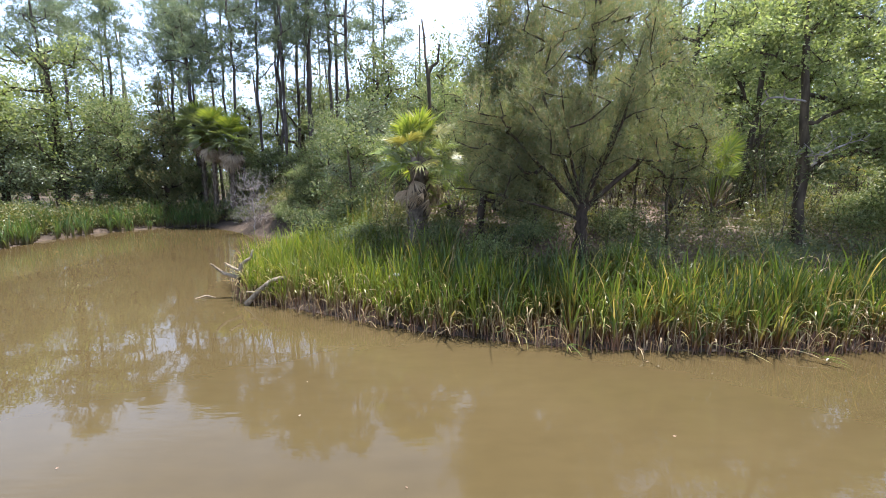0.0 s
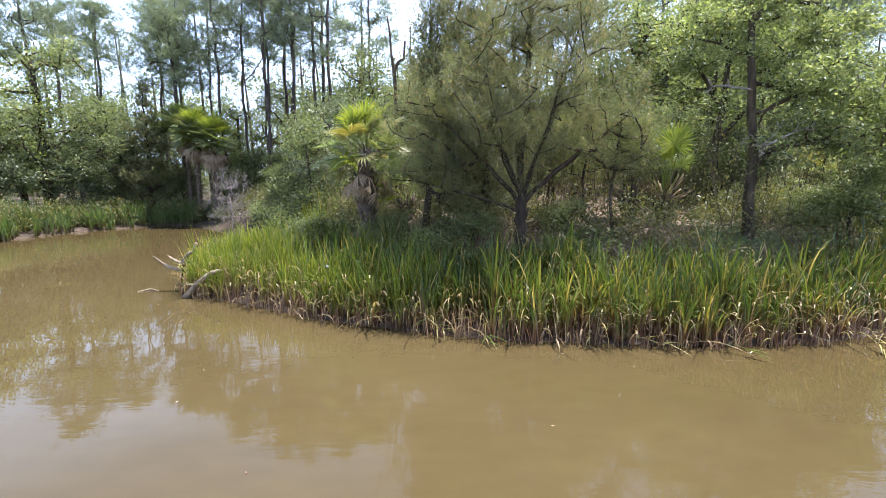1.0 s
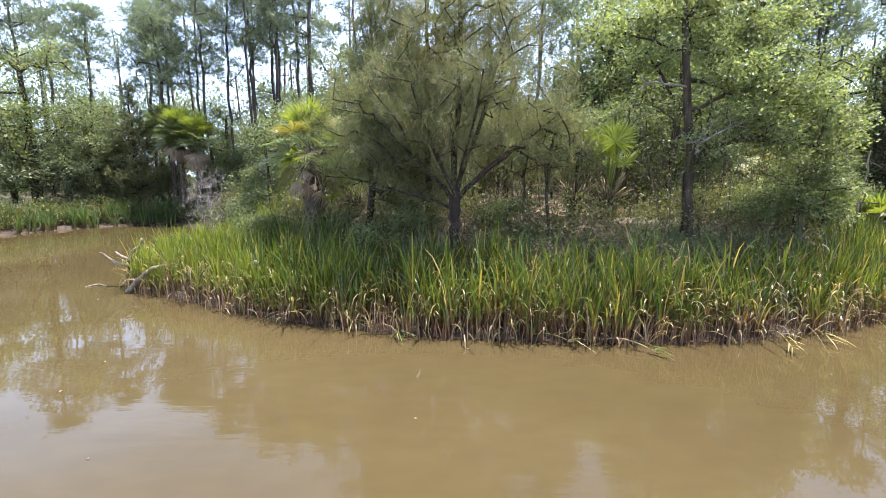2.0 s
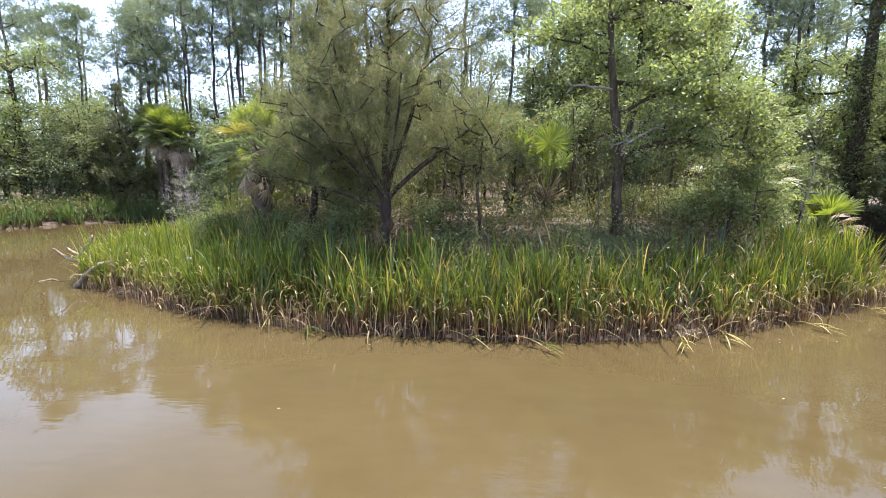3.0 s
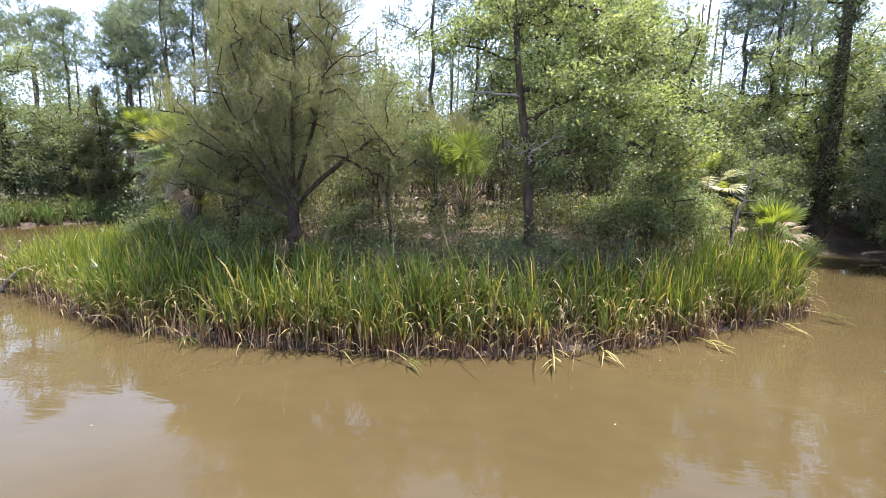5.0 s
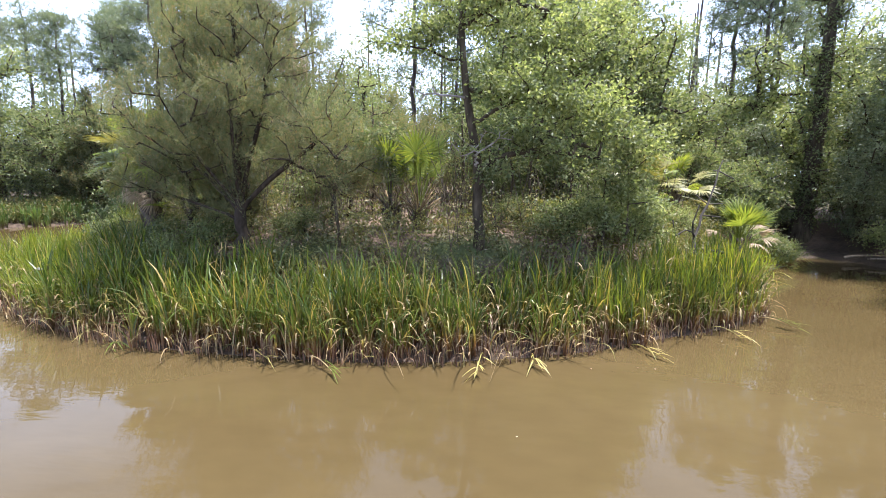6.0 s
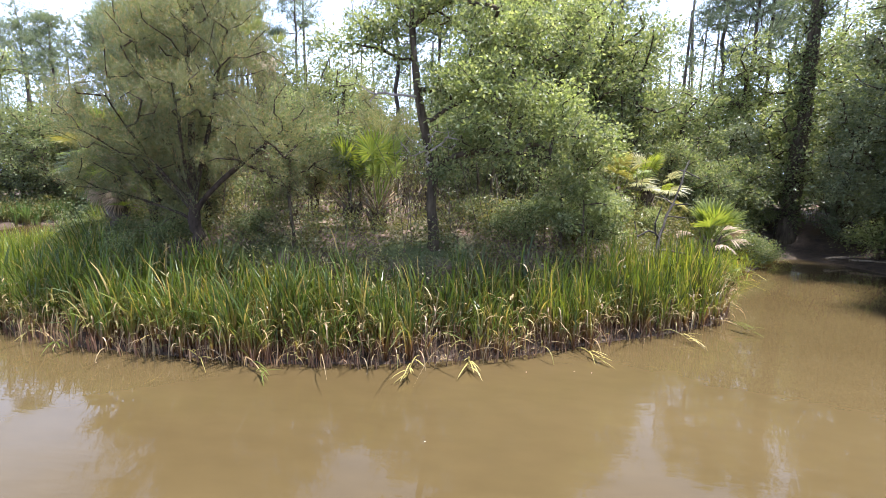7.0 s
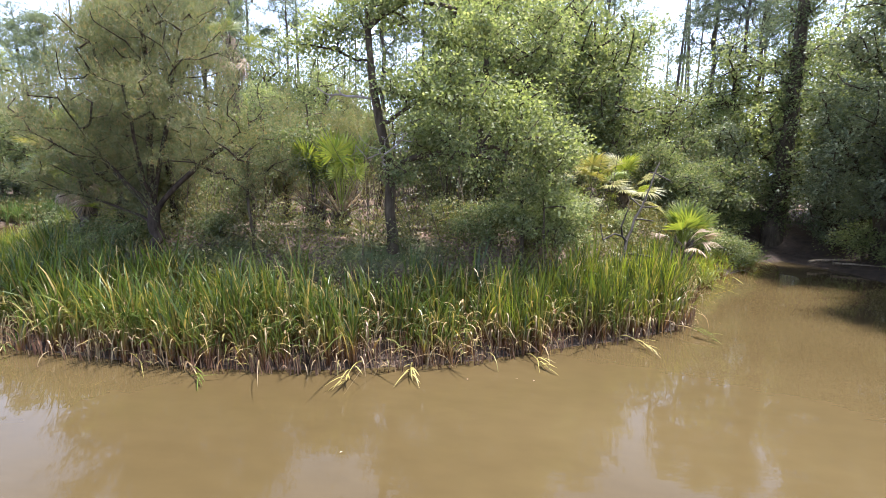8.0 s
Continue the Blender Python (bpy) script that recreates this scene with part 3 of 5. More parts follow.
def leaf_tree(rng, at, trunk_pts, blobs, n_tips, radius, leaves, size=0.085, clump=0.24, material=None, bark=None, label="", name="broadleaf_tree", category="tree",
              aspect=0.55, up=0.8, step=0.4, shell=0.45, group="", trunk_n=12, mains=()):
    ob = thing(name, at, label, category, group)
    trunk = curved_trunk(rng, trunk_pts, trunk_n, 0.02)
    tips = in_blobs(rng, blobs, n_tips, shell)
    twigs = woody(ob, rng, trunk, tips, radius, bark or BARK_OAK, 7, step, 0.7, 0.14, mains=mains)
    leafy(ob, rng, twigs, leaves, clump, size, material or SHRUB_LEAF, aspect, up)
    return ob


def shrub(rng, at, w, tall, leaves=4200, size=0.064, material=None, label="leafy green waterside shrub", group="shrubs on the bank", tips=70, clump=0.17):
    ob = thing("shrub", at, label, "shrub", group)
    blobs = [(rng.uniform(-0.35, 0.35) * w, rng.uniform(-0.3, 0.3) * w, tall * rng.uniform(0.35, 0.72), w * rng.uniform(0.3, 0.5), w * rng.uniform(0.3, 0.45), tall * rng.uniform(0.22, 0.34)) for _ in range(5)]
    blobs.append((0, 0, tall * 0.78, w * 0.3, w * 0.3, tall * 0.24))
    blobs.append((0, 0, tall * 0.3, w * 0.45, w * 0.42, tall * 0.28))
    tips = in_blobs(rng, blobs, tips, 0.5)
    tips[:, 2] = np.maximum(tips[:, 2], 0.08)
    trunk = curved_trunk(rng, [(0, 0, -0.15), (0.05 * w, 0, tall * 0.3), (0.02 * w, 0.03 * w, tall * 0.65)], 8, 0.02)
    twigs = woody(ob, rng, trunk, tips, 0.03 + 0.012 * tall, BARK_OAK, 6, 0.3, 0.5, 0.14)
    leafy(ob, rng, twigs, leaves, clump * 0.6, size, material or SHRUB_LEAF)
    return ob


def fan_mesh(rng, material, stalk=0.9, blade=0.75, n=30, droop=0.25, sweep=2.35, fold=0.35, rise=0.25):
    """A fan leaf: an arched stalk and pleated segments that split and droop at the ends. Grows along +x from the origin."""
    s = np.linspace(0, 1, 7)
    line = np.stack([s * stalk, 0 * s, rise * stalk * np.sin(s * 1.5) * 0.6], 1)
    pieces = [tube(line, np.interp(s, [0, 1], [0.020, 0.009]), 5)]
    hub = line[-1]
    for a in np.linspace(-sweep, sweep, n):
        a = a + rng.normal(0, 0.03)
        L = blade * (1.0 - 0.22 * abs(a) / sweep) * rng.uniform(0.9, 1.08)
        d = np.array([math.cos(a), math.sin(a), 0.0])
        side = np.array([-math.sin(a), math.cos(a), 0.0])
        w = 2.2 * sweep * blade * 0.5 / n
        rows = []
        for f, ww in ((0.03, 0.12), (0.5, 1.0), (0.78, 0.62), (1.0, 0.06)):
            dz = fold * L * abs(math.sin(a)) * f - droop * L * max(0.0, f - 0.35) ** 1.6 * rng.uniform(0.7, 1.5) - 0.10 * f * f * L
            c = hub + d * L * f + np.array([0, 0, dz])
            ridge = 0.16 * w * ww
            rows += [c - side * w * ww * 0.5, c + np.array([0, 0, ridge]), c + side * w * ww * 0.5]
        q = []
        for k in range(3):
            q += [(3 * k, 3 * k + 1, 3 * k + 4, 3 * k + 3), (3 * k + 1, 3 * k + 2, 3 * k + 5, 3 * k + 4)]
        pieces.append((np.array(rows), np.array(q), None))
    v, q, t = joined(pieces)
    return mesh_of("frond", v, t, q, material)


fan_rng = np.random.default_rng(11)
FANS = [fan_mesh(fan_rng, FROND, 0.85, 0.66, 32, 0.30), fan_mesh(fan_rng, FROND, 0.75, 0.60, 30, 0.5, 2.1), fan_mesh(fan_rng, FROND, 0.95, 0.70, 34, 0.15, 2.2, 0.55), fan_mesh(fan_rng, FROND_OLD, 0.85, 0.62, 30, 0.4, 2.1, 0.3)]
DEAD_FANS = [fan_mesh(fan_rng, FROND_DEAD, 0.75, 0.6, 16, 0.4, 1.0, -0.25), fan_mesh(fan_rng, FROND_DEAD, 0.65, 0.55, 14, 0.6, 0.8, -0.4)]
SHORT_FANS = [fan_mesh(fan_rng, FROND, 0.50, 0.58, 20, 0.12, 1.35, 0.3, 0.1), fan_mesh(fan_rng, FROND, 0.60, 0.55, 18, 0.2, 1.25, 0.35, 0.1)]

STIFF_FANS = [fan_mesh(fan_rng, FROND_GREY, 0.62, 0.66, 30, 0.12, 2.3, 0.45, 0.1), fan_mesh(fan_rng, FROND_GREY, 0.80, 0.62, 28, 0.18, 2.2, 0.5, 0.1), fan_mesh(fan_rng, FROND, 0.75, 0.64, 28, 0.25, 2.2, 0.4, 0.1), fan_mesh(fan_rng, FROND_OLD, 0.8, 0.6, 26, 0.4, 1.8, 0.3, 0.1)]


def palm_trunk(rng, tall, r, lean=(0, 0), boots=True):
    """A fibrous stem set with the stubs of old leaf stalks."""
    line = curved_trunk(rng, [(0, 0, -0.3), (lean[0] * 0.5, lean[1] * 0.5, tall * 0.5), (lean[0], lean[1], tall)], 16, 0.012)
    pieces = [tube(line, r * (1 + 0.12 * np.sin(np.arange(16) * 2.1)), 12, 0.10, rng)]
    if boots:
        k = int(tall / 0.055)
        for i in range(k):
            z = 0.1 + (tall - 0.1) * i / k
            a = i * 2.4
            c = np.array([np.interp(z, line[:, 2], line[:, 0]), np.interp(z, line[:, 2], line[:, 1]), z])
            o = np.array([math.cos(a), math.sin(a), 0])
            L = 0.22 * rng.uniform(0.6, 1.3)
            pieces.append(tube(np.array([c + o * r * 0.8, c + o * (r + 0.05) + [0, 0, L * 0.5], c + o * (r + 0.10) + [0, 0, L]]), [0.035, 0.026, 0.012], 4))
    return joined(pieces), line[-1]


def palm(rng, at, tall, r=0.16, fronds=22, dead=7, scale=1.0, lean=(0, 0), label="", fans=None, low=-35.0, boots=True, high=82.0, turn=0.0, group=""):
    ob = thing("palm_tree", at, label or "cabbage palm with fan fronds over a skirt of dead leaves", "palm", group, turn=turn)
    (v, q, t), top = palm_trunk(rng, tall, r, lean, boots)
    part("trunk", mesh_of("trunk", v, t, q, BARK_PALM, True), ob)
    use = fans or FANS
    for i in range(fronds):
        f = (i + 0.5) / fronds
        el = high - (high - low) * f ** 0.85
        m = Matrix.Translation(Vector(top) + Vector((0, 0, 0.05 - 0.22 * f))) @ pose(0, 0, 0, 0, 0, i * 137.5 + rng.uniform(-14, 14)) @ pose(0, 0, 0, rng.uniform(-25, 25), -el + rng.uniform(-8, 8), 0)
        m = m @ Matrix.Scale(scale * rng.uniform(0.82, 1.1), 4)
        part("frond", use[int(rng.integers(len(use)))], ob, "", m)
    for i in range(dead):
        m = Matrix.Translation(Vector(top) + Vector((0, 0, -0.15 - 0.35 * rng.uniform(0, 1)))) @ pose(0, 0, 0, 0, 0, i * 360.0 / dead + rng.uniform(-20, 20)) @ pose(0, 0, 0, rng.uniform(-60, 60), rng.uniform(35, 80), 0)
        part("dead_frond", DEAD_FANS[i % 2], ob, "brown hanging dead frond", m @ Matrix.Scale(scale * rng.uniform(0.7, 1.0), 4))
    return ob


def dead_branches(name, rng, at, trunk_pts, tips, radius, label, category, material, step=0.3, lift=0.2, wobble=0.22, sides=6):
    ob = thing(name, at, label, category)
    trunk = curved_trunk(rng, trunk_pts, 12, 0.03)
    woody(ob, rng, trunk, tips, radius, material, sides, step, lift, wobble, 0.0, 1.1)
    return ob


# ---- the grass point and its fringe ----
rng = np.random.default_rng(5)
R = np.random.default_rng


def fringe(x, y):
    d, u = inside_by(SHORE, x, y), inside_by(UPLAND, x, y)
    thin = (0.5 + 0.5 * rough_noise(x, y, 2.3)) < 0.80
    return (d > 0.05) & (u < np.where(x < -1.5, 0.8, 0.05)) & (x > -8.2) & (x < 15.5) & (y < 16.0) & ~((x > 14.4) & (y > 12.2)) & thin


def bright(x, y):
    return fringe(x, y) & (x < 0.9 + 0.7 * rough_noise(x, y, 1.2)) & (y < 14.5)


def reedy(x, y):
    return fringe(x, y) & (x > 10.6 + 0.8 * rough_noise(x, y, 1.4))


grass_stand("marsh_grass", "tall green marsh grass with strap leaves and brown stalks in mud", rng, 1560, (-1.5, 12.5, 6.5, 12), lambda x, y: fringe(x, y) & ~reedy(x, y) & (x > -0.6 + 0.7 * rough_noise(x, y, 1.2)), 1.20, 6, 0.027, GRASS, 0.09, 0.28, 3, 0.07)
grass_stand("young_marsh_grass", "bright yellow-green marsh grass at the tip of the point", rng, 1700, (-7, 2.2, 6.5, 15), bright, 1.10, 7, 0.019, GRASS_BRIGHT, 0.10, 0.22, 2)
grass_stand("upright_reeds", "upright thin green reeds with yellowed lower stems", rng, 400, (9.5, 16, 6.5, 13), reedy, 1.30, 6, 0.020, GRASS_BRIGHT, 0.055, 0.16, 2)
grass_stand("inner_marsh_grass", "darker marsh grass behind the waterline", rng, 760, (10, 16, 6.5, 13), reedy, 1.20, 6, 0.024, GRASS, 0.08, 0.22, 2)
grass_stand("old_reed_stalks", "tan old reed stalks standing among the green grass", rng, 640, (-6, 16, 6.5, 14), fringe, 0.92, 3, 0.015, STRAW, 0.10, 0.4, 2)


def edge(x, y):
    d = inside_by(SHORE, x, y)
    return (d > -0.20) & (d < 0.45) & (x > -6.4) & (x < 15.6) & (y < 13.5)


n = 500
ex, ey = scatter(rng, n, (-7, 16, 6.5, 14), edge)
v, f, a = blades(rng, ex, ey, np.maximum(height(ex, ey), -0.05), rng.uniform(0.25, 0.8, n), np.abs(rng.normal(0.15, 0.2, n)), rng.uniform(0.008, 0.02, n), 6, 0.7)
tagged(new("dry_reeds", mesh_of("dry_reeds", v, None, f, STRAW, False, a)), "dry broken straw-coloured reed stalks at the waterline", "reeds", kind="stuff")
n = 2600
ex, ey = scatter(rng, n, (-7, 16, 6.5, 14), edge)
v, f, a = blades(rng, ex, ey, np.maximum(height(ex, ey) - 0.05, -0.1), rng.uniform(0.2, 0.5, n), np.abs(rng.normal(0.05, 0.08, n)), rng.uniform(0.012, 0.022, n), 4, 0.1)
tagged(new("reed_stubs", mesh_of("reed_stubs", v, None, f, STUB, False, a)), "short dark brown reed stalks standing in mud", "reeds", kind="stuff")


def drooping(r, n):
    """Old leaves that hang from the stalks over the water."""
    x, y = scatter(r, n, (-7, 16, 6.5, 14), edge)
    z0 = np.maximum(height(x, y), 0.0) + r.uniform(0.06, 0.75, n)
    th = r.uniform(0, 2 * np.pi, n)
    d = np.stack([np.cos(th), np.sin(th), 0 * th], 1)
    side = np.stack([-np.sin(th), np.cos(th), 0 * th], 1)
    t = np.linspace(0, 1, 6)
    L = r.uniform(0.12, 0.55, n)
    out = (L * r.uniform(0.3, 0.75, n))[:, None] * np.sin(t * 1.6)
    zz = z0[:, None] + (0.22 * L)[:, None] * np.sin(t * np.pi * 0.8) - (L * r.uniform(0.5, 0.95, n))[:, None] * t ** 2
    C = np.stack([x[:, None] + d[:, :1] * out, y[:, None] + d[:, 1:2] * out, np.maximum(zz, 0.01)], -1)
    w = r.uniform(0.012, 0.026, n)[:, None] * np.array([0.5, 1, 1, 0.8, 0.5, 0.06]) * 0.5
    V = np.stack([C - side[:, None] * w[..., None], C + side[:, None] * w[..., None]], 2)
    k = np.arange(5) * 2
    F = (np.stack([k, k + 1, k + 3, k + 2], 1)[None] + (np.arange(n) * 12)[:, None, None]).reshape(-1, 4)
    return V.reshape(-1, 3), F


v, f = drooping(R(77), 620)
tagged(new("hanging_leaves", mesh_of("hanging_leaves", v, None, f, STRAW_GREEN)), "yellowed grass leaves drooping over the water", "reeds", kind="stuff")
v, f = drooping(R(78), 900)
tagged(new("hanging_dry_leaves", mesh_of("hanging_dry_leaves", v, None, f, STRAW)), "dry straw leaves drooping over the water", "reeds", kind="stuff")


def far_fringe(x, y):
    d, u = inside_by(SHORE, x, y), inside_by(UPLAND, x, y)
    return (d > -0.2) & (u < 0.9) & (x < -11.8) & (y > 9)


grass_stand("bank_grass", "green grass along the far creek bank", rng, 2300, (-24, -11.8, 9, 26), far_fringe, 1.15, 6, 0.034, GRASS_FAR, 0.12, 0.2, 2)


def bent_reed(r, at, way, reach, rise=0.25, leaves=7, material=None, label="broken reed bent over into the water"):
    """A fallen reed: one stalk that lies out over the water, with drooping leaves."""
    ob = thing("fallen_reed", at, label, "reed", "fallen reeds at the waterline")
    d = np.array([math.cos(way), math.sin(way), 0])
    s = np.linspace(0, 1, 8)
    line = d[None] * (s * reach)[:, None] + np.array([0, 0, 1.0])[None] * (rise * np.sin(s * np.pi) * (1 - 0.3 * s) + 0.02)[:, None]
    v, q, t = tube(line, np.interp(s, [0, 1], [0.012, 0.006]), 5)
    part("stalk", mesh_of("stalk", v, t, q, material or STRAW, True), ob)
    k = np.sort(r.uniform(0.55, 1.0, leaves))
    base = np.stack([np.interp(k, s, line[:, c]) for c in range(3)], 1)
    for b in base:
        th = way + r.normal(0, 0.5)
        v, f, a = blades(r, b[:1], b[1:2], np.array([b[2]]), np.array([r.uniform(0.12, 0.25)]), np.array([r.uniform(1.0, 1.8)]), np.array([0.020]), 4, 0.4, np.array([th]))
        v[:, 2] = np.maximum(v[:, 2], 0.012 - at[2])
        part("leaf", mesh_of("leaf", v, None, f, material or GRASS, False, np.full(len(v), 0.9)), ob)
    return ob


for i, (x, y, ang, reach) in enumerate([(4.35, 6.95, -0.5, 0.65), (5.45, 6.85, -0.7, 0.85), (8.25, 7.2, -1.7, 0.75), (1.0, 7.55, -0.5, 0.7), (2.1, 7.1, -1.2, 0.35), (9.0, 7.25, -1.5, 0.35), (10.8, 8.0, -1.2, 0.6),
                                        (13.7, 9.7, -0.9, 0.75), (12.4, 8.9, -0.7, 0.6)]):
    bent_reed(R(600 + i), (x, y, max(ground_at(x, y), 0.0)), ang, reach, 0.08 + 0.03 * (i % 3), 6 + i % 4, STRAW_GREEN if i % 3 != 1 else None)
for i, (x, y, tall) in enumerate([(8.35, 7.35, 1.0), (13.95, 10.0, 0.85), (3.4, 7.9, 1.45), (9.9, 8.2, 1.25), (6.8, 7.6, 1.3), (0.2, 8.4, 1.3), (11.6, 9.0, 1.3)]):
    ob = thing("dry_reed", (x, y, ground_at(x, y)), "pale dry reed stalk standing above the grass", "reed", "dry reeds in the grass")
    v, q, t = tube(curved_trunk(R(640 + i), [(0, 0, -0.1), (0.05, 0, tall * 0.5), (0.16, -0.05, tall)], 8, 0.01), np.linspace(0.011, 0.005, 8), 5)
    part("stalk", mesh_of("stalk", v, t, q, STRAW, True), ob)
    for k in range(4):
        v, f, a = blades(R(650 + 7 * i + k), np.array([0.05]), np.array([0.0]), np.array([tall * (0.35 + 0.17 * k)]), np.array([0.3]), np.array([0.6]), np.array([0.016]), 4, 0.9)
        part("leaf", mesh_of("leaf", v, None, f, STRAW, False, a), ob)



def inlet_edge(x, y):
    d = inside_by(SHORE, x, y)
    return (d > -0.1) & (d < 0.8) & (y > 12.4) & (x < 19.0)


grass_stand("inlet_grass", "drooping grass tufts on the inlet bank", rng, 220, (14.6, 19.0, 12.2, 18.0), inlet_edge, 0.75, 6, 0.026, GRASS_BRIGHT, 0.22, 0.55, 3)

# ---- driftwood at the tip of the point ----
def limb_line(pts, r0, r1, seed):
    P = curved_trunk(R(seed), pts, 12, 0.008)
    return tube(P, np.linspace(r0, r1, 12), 7, 0.12, R(seed))


drift = thing("driftwood", (-4.55, 10.15, 0.0), "bleached forked driftwood branch caught in the grass", "driftwood")
for nm, pts, r0, r1 in [("branch", [(-0.03, 0, 0.48), (-0.31, 0, 0.54), (-0.63, -0.05, 0.80)], 0.052, 0.024), ("branch", [(0.0, 0.02, 0.60), (0.06, 0, 0.78), (0.32, 0, 0.96), (0.36, 0, 1.13)], 0.054, 0.026),
                        ("branch", [(0.0, 0.0, 0.64), (-0.10, 0, 0.68), (-0.33, 0, 0.82)], 0.042, 0.022), ("post", [(-0.06, 0, -0.35), (-0.04, 0, 0.3), (0.03, 0, 0.80)], 0.026, 0.022)]:
    v, q, t = limb_line(pts, r0, r1, int(abs(pts[-1][0]) * 100))
    part(nm, mesh_of(nm, v, t, q, DEAD_WOOD if nm == "branch" else BARK_OAK, True), drift)
log = thing("driftwood_log", (-3.9, 9.5, 0.0), "pale broken driftwood log leaning out of the grass", "driftwood")
for nm, pts, r0, r1 in [("log", [(-0.26, 0, 0.02), (0.0, 0, 0.30), (0.34, 0.05, 0.58), (0.60, 0.1, 0.60)], 0.064, 0.042), ("stub", [(0.0, 0, 0.29), (-0.12, 0, 0.30), (-0.24, -0.02, 0.31)], 0.024, 0.016)]:
    v, q, t = limb_line(pts, r0, r1, 9)
    part(nm, mesh_of(nm, v, t, q, DEAD_WOOD, True), log)
stick = thing("floating_stick", (-5.33, 10.1, 0.0), "thin pale stick floating on the water", "stick")
v, q, t = limb_line([(-0.2, -0.12, 0.0), (-0.05, 0.1, 0.025), (0.2, 0.0, 0.0)], 0.022, 0.012, 4)
part("stick", mesh_of("stick", v, t, q, DEAD_WOOD, True), stick)

# a pale block of foam lodged in the grass
bm = bmesh.new()
bmesh.ops.create_cube(bm, size=1.0)
bmesh.ops.scale(bm, vec=(0.11, 0.08, 0.05), verts=bm.verts)
bmesh.ops.bevel(bm, geom=bm.edges[:], offset=0.018, segments=2, affect="EDGES")
me = bpy.data.meshes.new("foam_block")
bm.to_mesh(me)
bm.free()
me.materials.append(FOAM)
foam = new("foam_block", me)
foam.matrix_basis = pose(-0.75, 8.45, 0.93, 4, 9, 12)
tagged(foam, "small off-white foam block lodged in the grass", "debris")


# ---- trees on the point ----
def on(x, y, dz=0.0):
    return (x, y, ground_at(x, y) + dz)


cedar(R(21), on(3.1, 9.3), [(0, 0, -0.3), (0.03, 0, 0.6), (0.0, 0, 1.2), (-0.05, 0.05, 1.7)],
      [(-0.7, 0, 2.9, 2.1, 1.5, 1.2), (1.0, 0, 2.9, 1.8, 1.3, 1.1), (0.1, 0.1, 4.3, 1.9, 1.5, 1.1), (-2.0, 0.2, 2.0, 1.1, 0.8, 0.9), (2.0, 0.2, 2.1, 1.0, 0.8, 0.8), (0.1, 0.2, 5.4, 1.6, 1.2, 0.9)],
      400, 0.12, 19, blade=0.0100,
      mains=[[(0, 0, 1.15), (-0.7, 0, 1.9), (-1.7, 0.1, 2.9)], [(0, 0, 1.2), (-0.5, 0.2, 2.4), (-1.1, 0.2, 4.3)], [(-0.05, 0.05, 1.6), (0.1, 0.1, 3.2), (0.1, 0.1, 5.6)], [(0, 0, 1.3), (0.5, -0.1, 2.6), (1.0, -0.1, 4.5)],
             [(0, 0, 1.15), (0.8, 0, 1.9), (2.0, 0.1, 2.8)], [(0, 0, 1.3), (0.3, -0.6, 2.4), (0.5, -1.0, 3.5)], [(0, 0, 1.3), (-0.5, -0.6, 2.3), (-0.8, -1.0, 3.3)], [(0, 0, 1.0), (-1.0, 0.1, 1.3), (-2.2, 0.1, 1.6)]])
cedar(R(22), on(1.1, 10.6), [(0, 0, -0.3), (0.05, 0, 1.5), (0.0, 0.1, 3.2), (0.1, 0, 5.2)],
      [(0.5, 0, 2.0, 1.0, 0.9, 1.2), (0.5, 0, 3.5, 1.0, 0.9, 1.2), (0.7, 0, 1.0, 0.9, 0.8, 0.7), (1.2, 0.2, 1.1, 0.8, 0.7, 0.6), (0.5, 0, 4.8, 0.9, 0.8, 0.9)], 180, 0.08, 24, blade=0.016, label="dense young red cedar beside the palm")
cedar(R(29), on(2.5, 10.7), [(0, 0, -0.3), (0.0, 0, 1.5), (-0.1, 0.1, 3.4), (0.0, 0, 5.0)], [(0, 0.2, 3.0, 1.4, 1.0, 1.2), (0.1, 0.2, 4.6, 1.2, 1.0, 1.0)], 60, 0.08, 18, blade=0.0095, label="second red cedar trunk behind the larger one")
oak = leaf_tree(R(23), on(8.1, 9.7), [(0, 0, -0.3), (0.02, 0, 0.8), (-0.02, 0, 1.7), (-0.24, -0.1, 2.6), (-0.38, -0.1, 3.7), (-0.45, 0, 4.7), (-0.35, 0, 6.0)],
                [(0.6, -0.35, 3.2, 0.75, 0.7, 0.6), (1.5, -0.2, 2.95, 0.85, 0.75, 0.7), (2.5, 0.1, 2.6, 0.9, 0.8, 0.75), (3.3, 0.4, 2.1, 0.7, 0.7, 0.6), (0.75, -0.45, 2.4, 0.6, 0.5, 0.45), (0.25, -0.5, 1.75, 0.5, 0.3, 0.35), (1.7, -0.3, 1.9, 0.8, 0.6, 0.5),
                 (-1.4, -0.1, 4.25, 1.1, 0.5, 0.22), (0.2, 0.2, 4.9, 1.5, 0.9, 0.55), (1.6, 0.3, 4.3, 1.0, 0.8, 0.45)],
                230, 0.102, 26000, 0.078, 0.08, OAK_LEAF, BARK_OAK, "small live oak with lichened trunk and sunlit crown", "oak_tree",
                mains=[[(-0.38, -0.1, 3.6), (-1.2, -0.1, 3.95), (-2.3, 0, 4.1)], [(-0.2, 0, 2.4), (0.5, -0.3, 2.9), (1.6, -0.3, 3.0)], [(-0.35, 0, 3.2), (0.6, 0.1, 3.0), (2.6, 0.3, 2.7)], [(-0.02, 0, 1.7), (0.9, -0.3, 2.0), (2.4, -0.2, 1.8)],
                       [(-0.42, 0, 4.2), (-0.8, 0.2, 4.8), (-1.1, 0.2, 5.5)], [(-0.4, 0, 4.4), (0.5, 0.2, 4.9), (1.3, 0.2, 5.2)]])
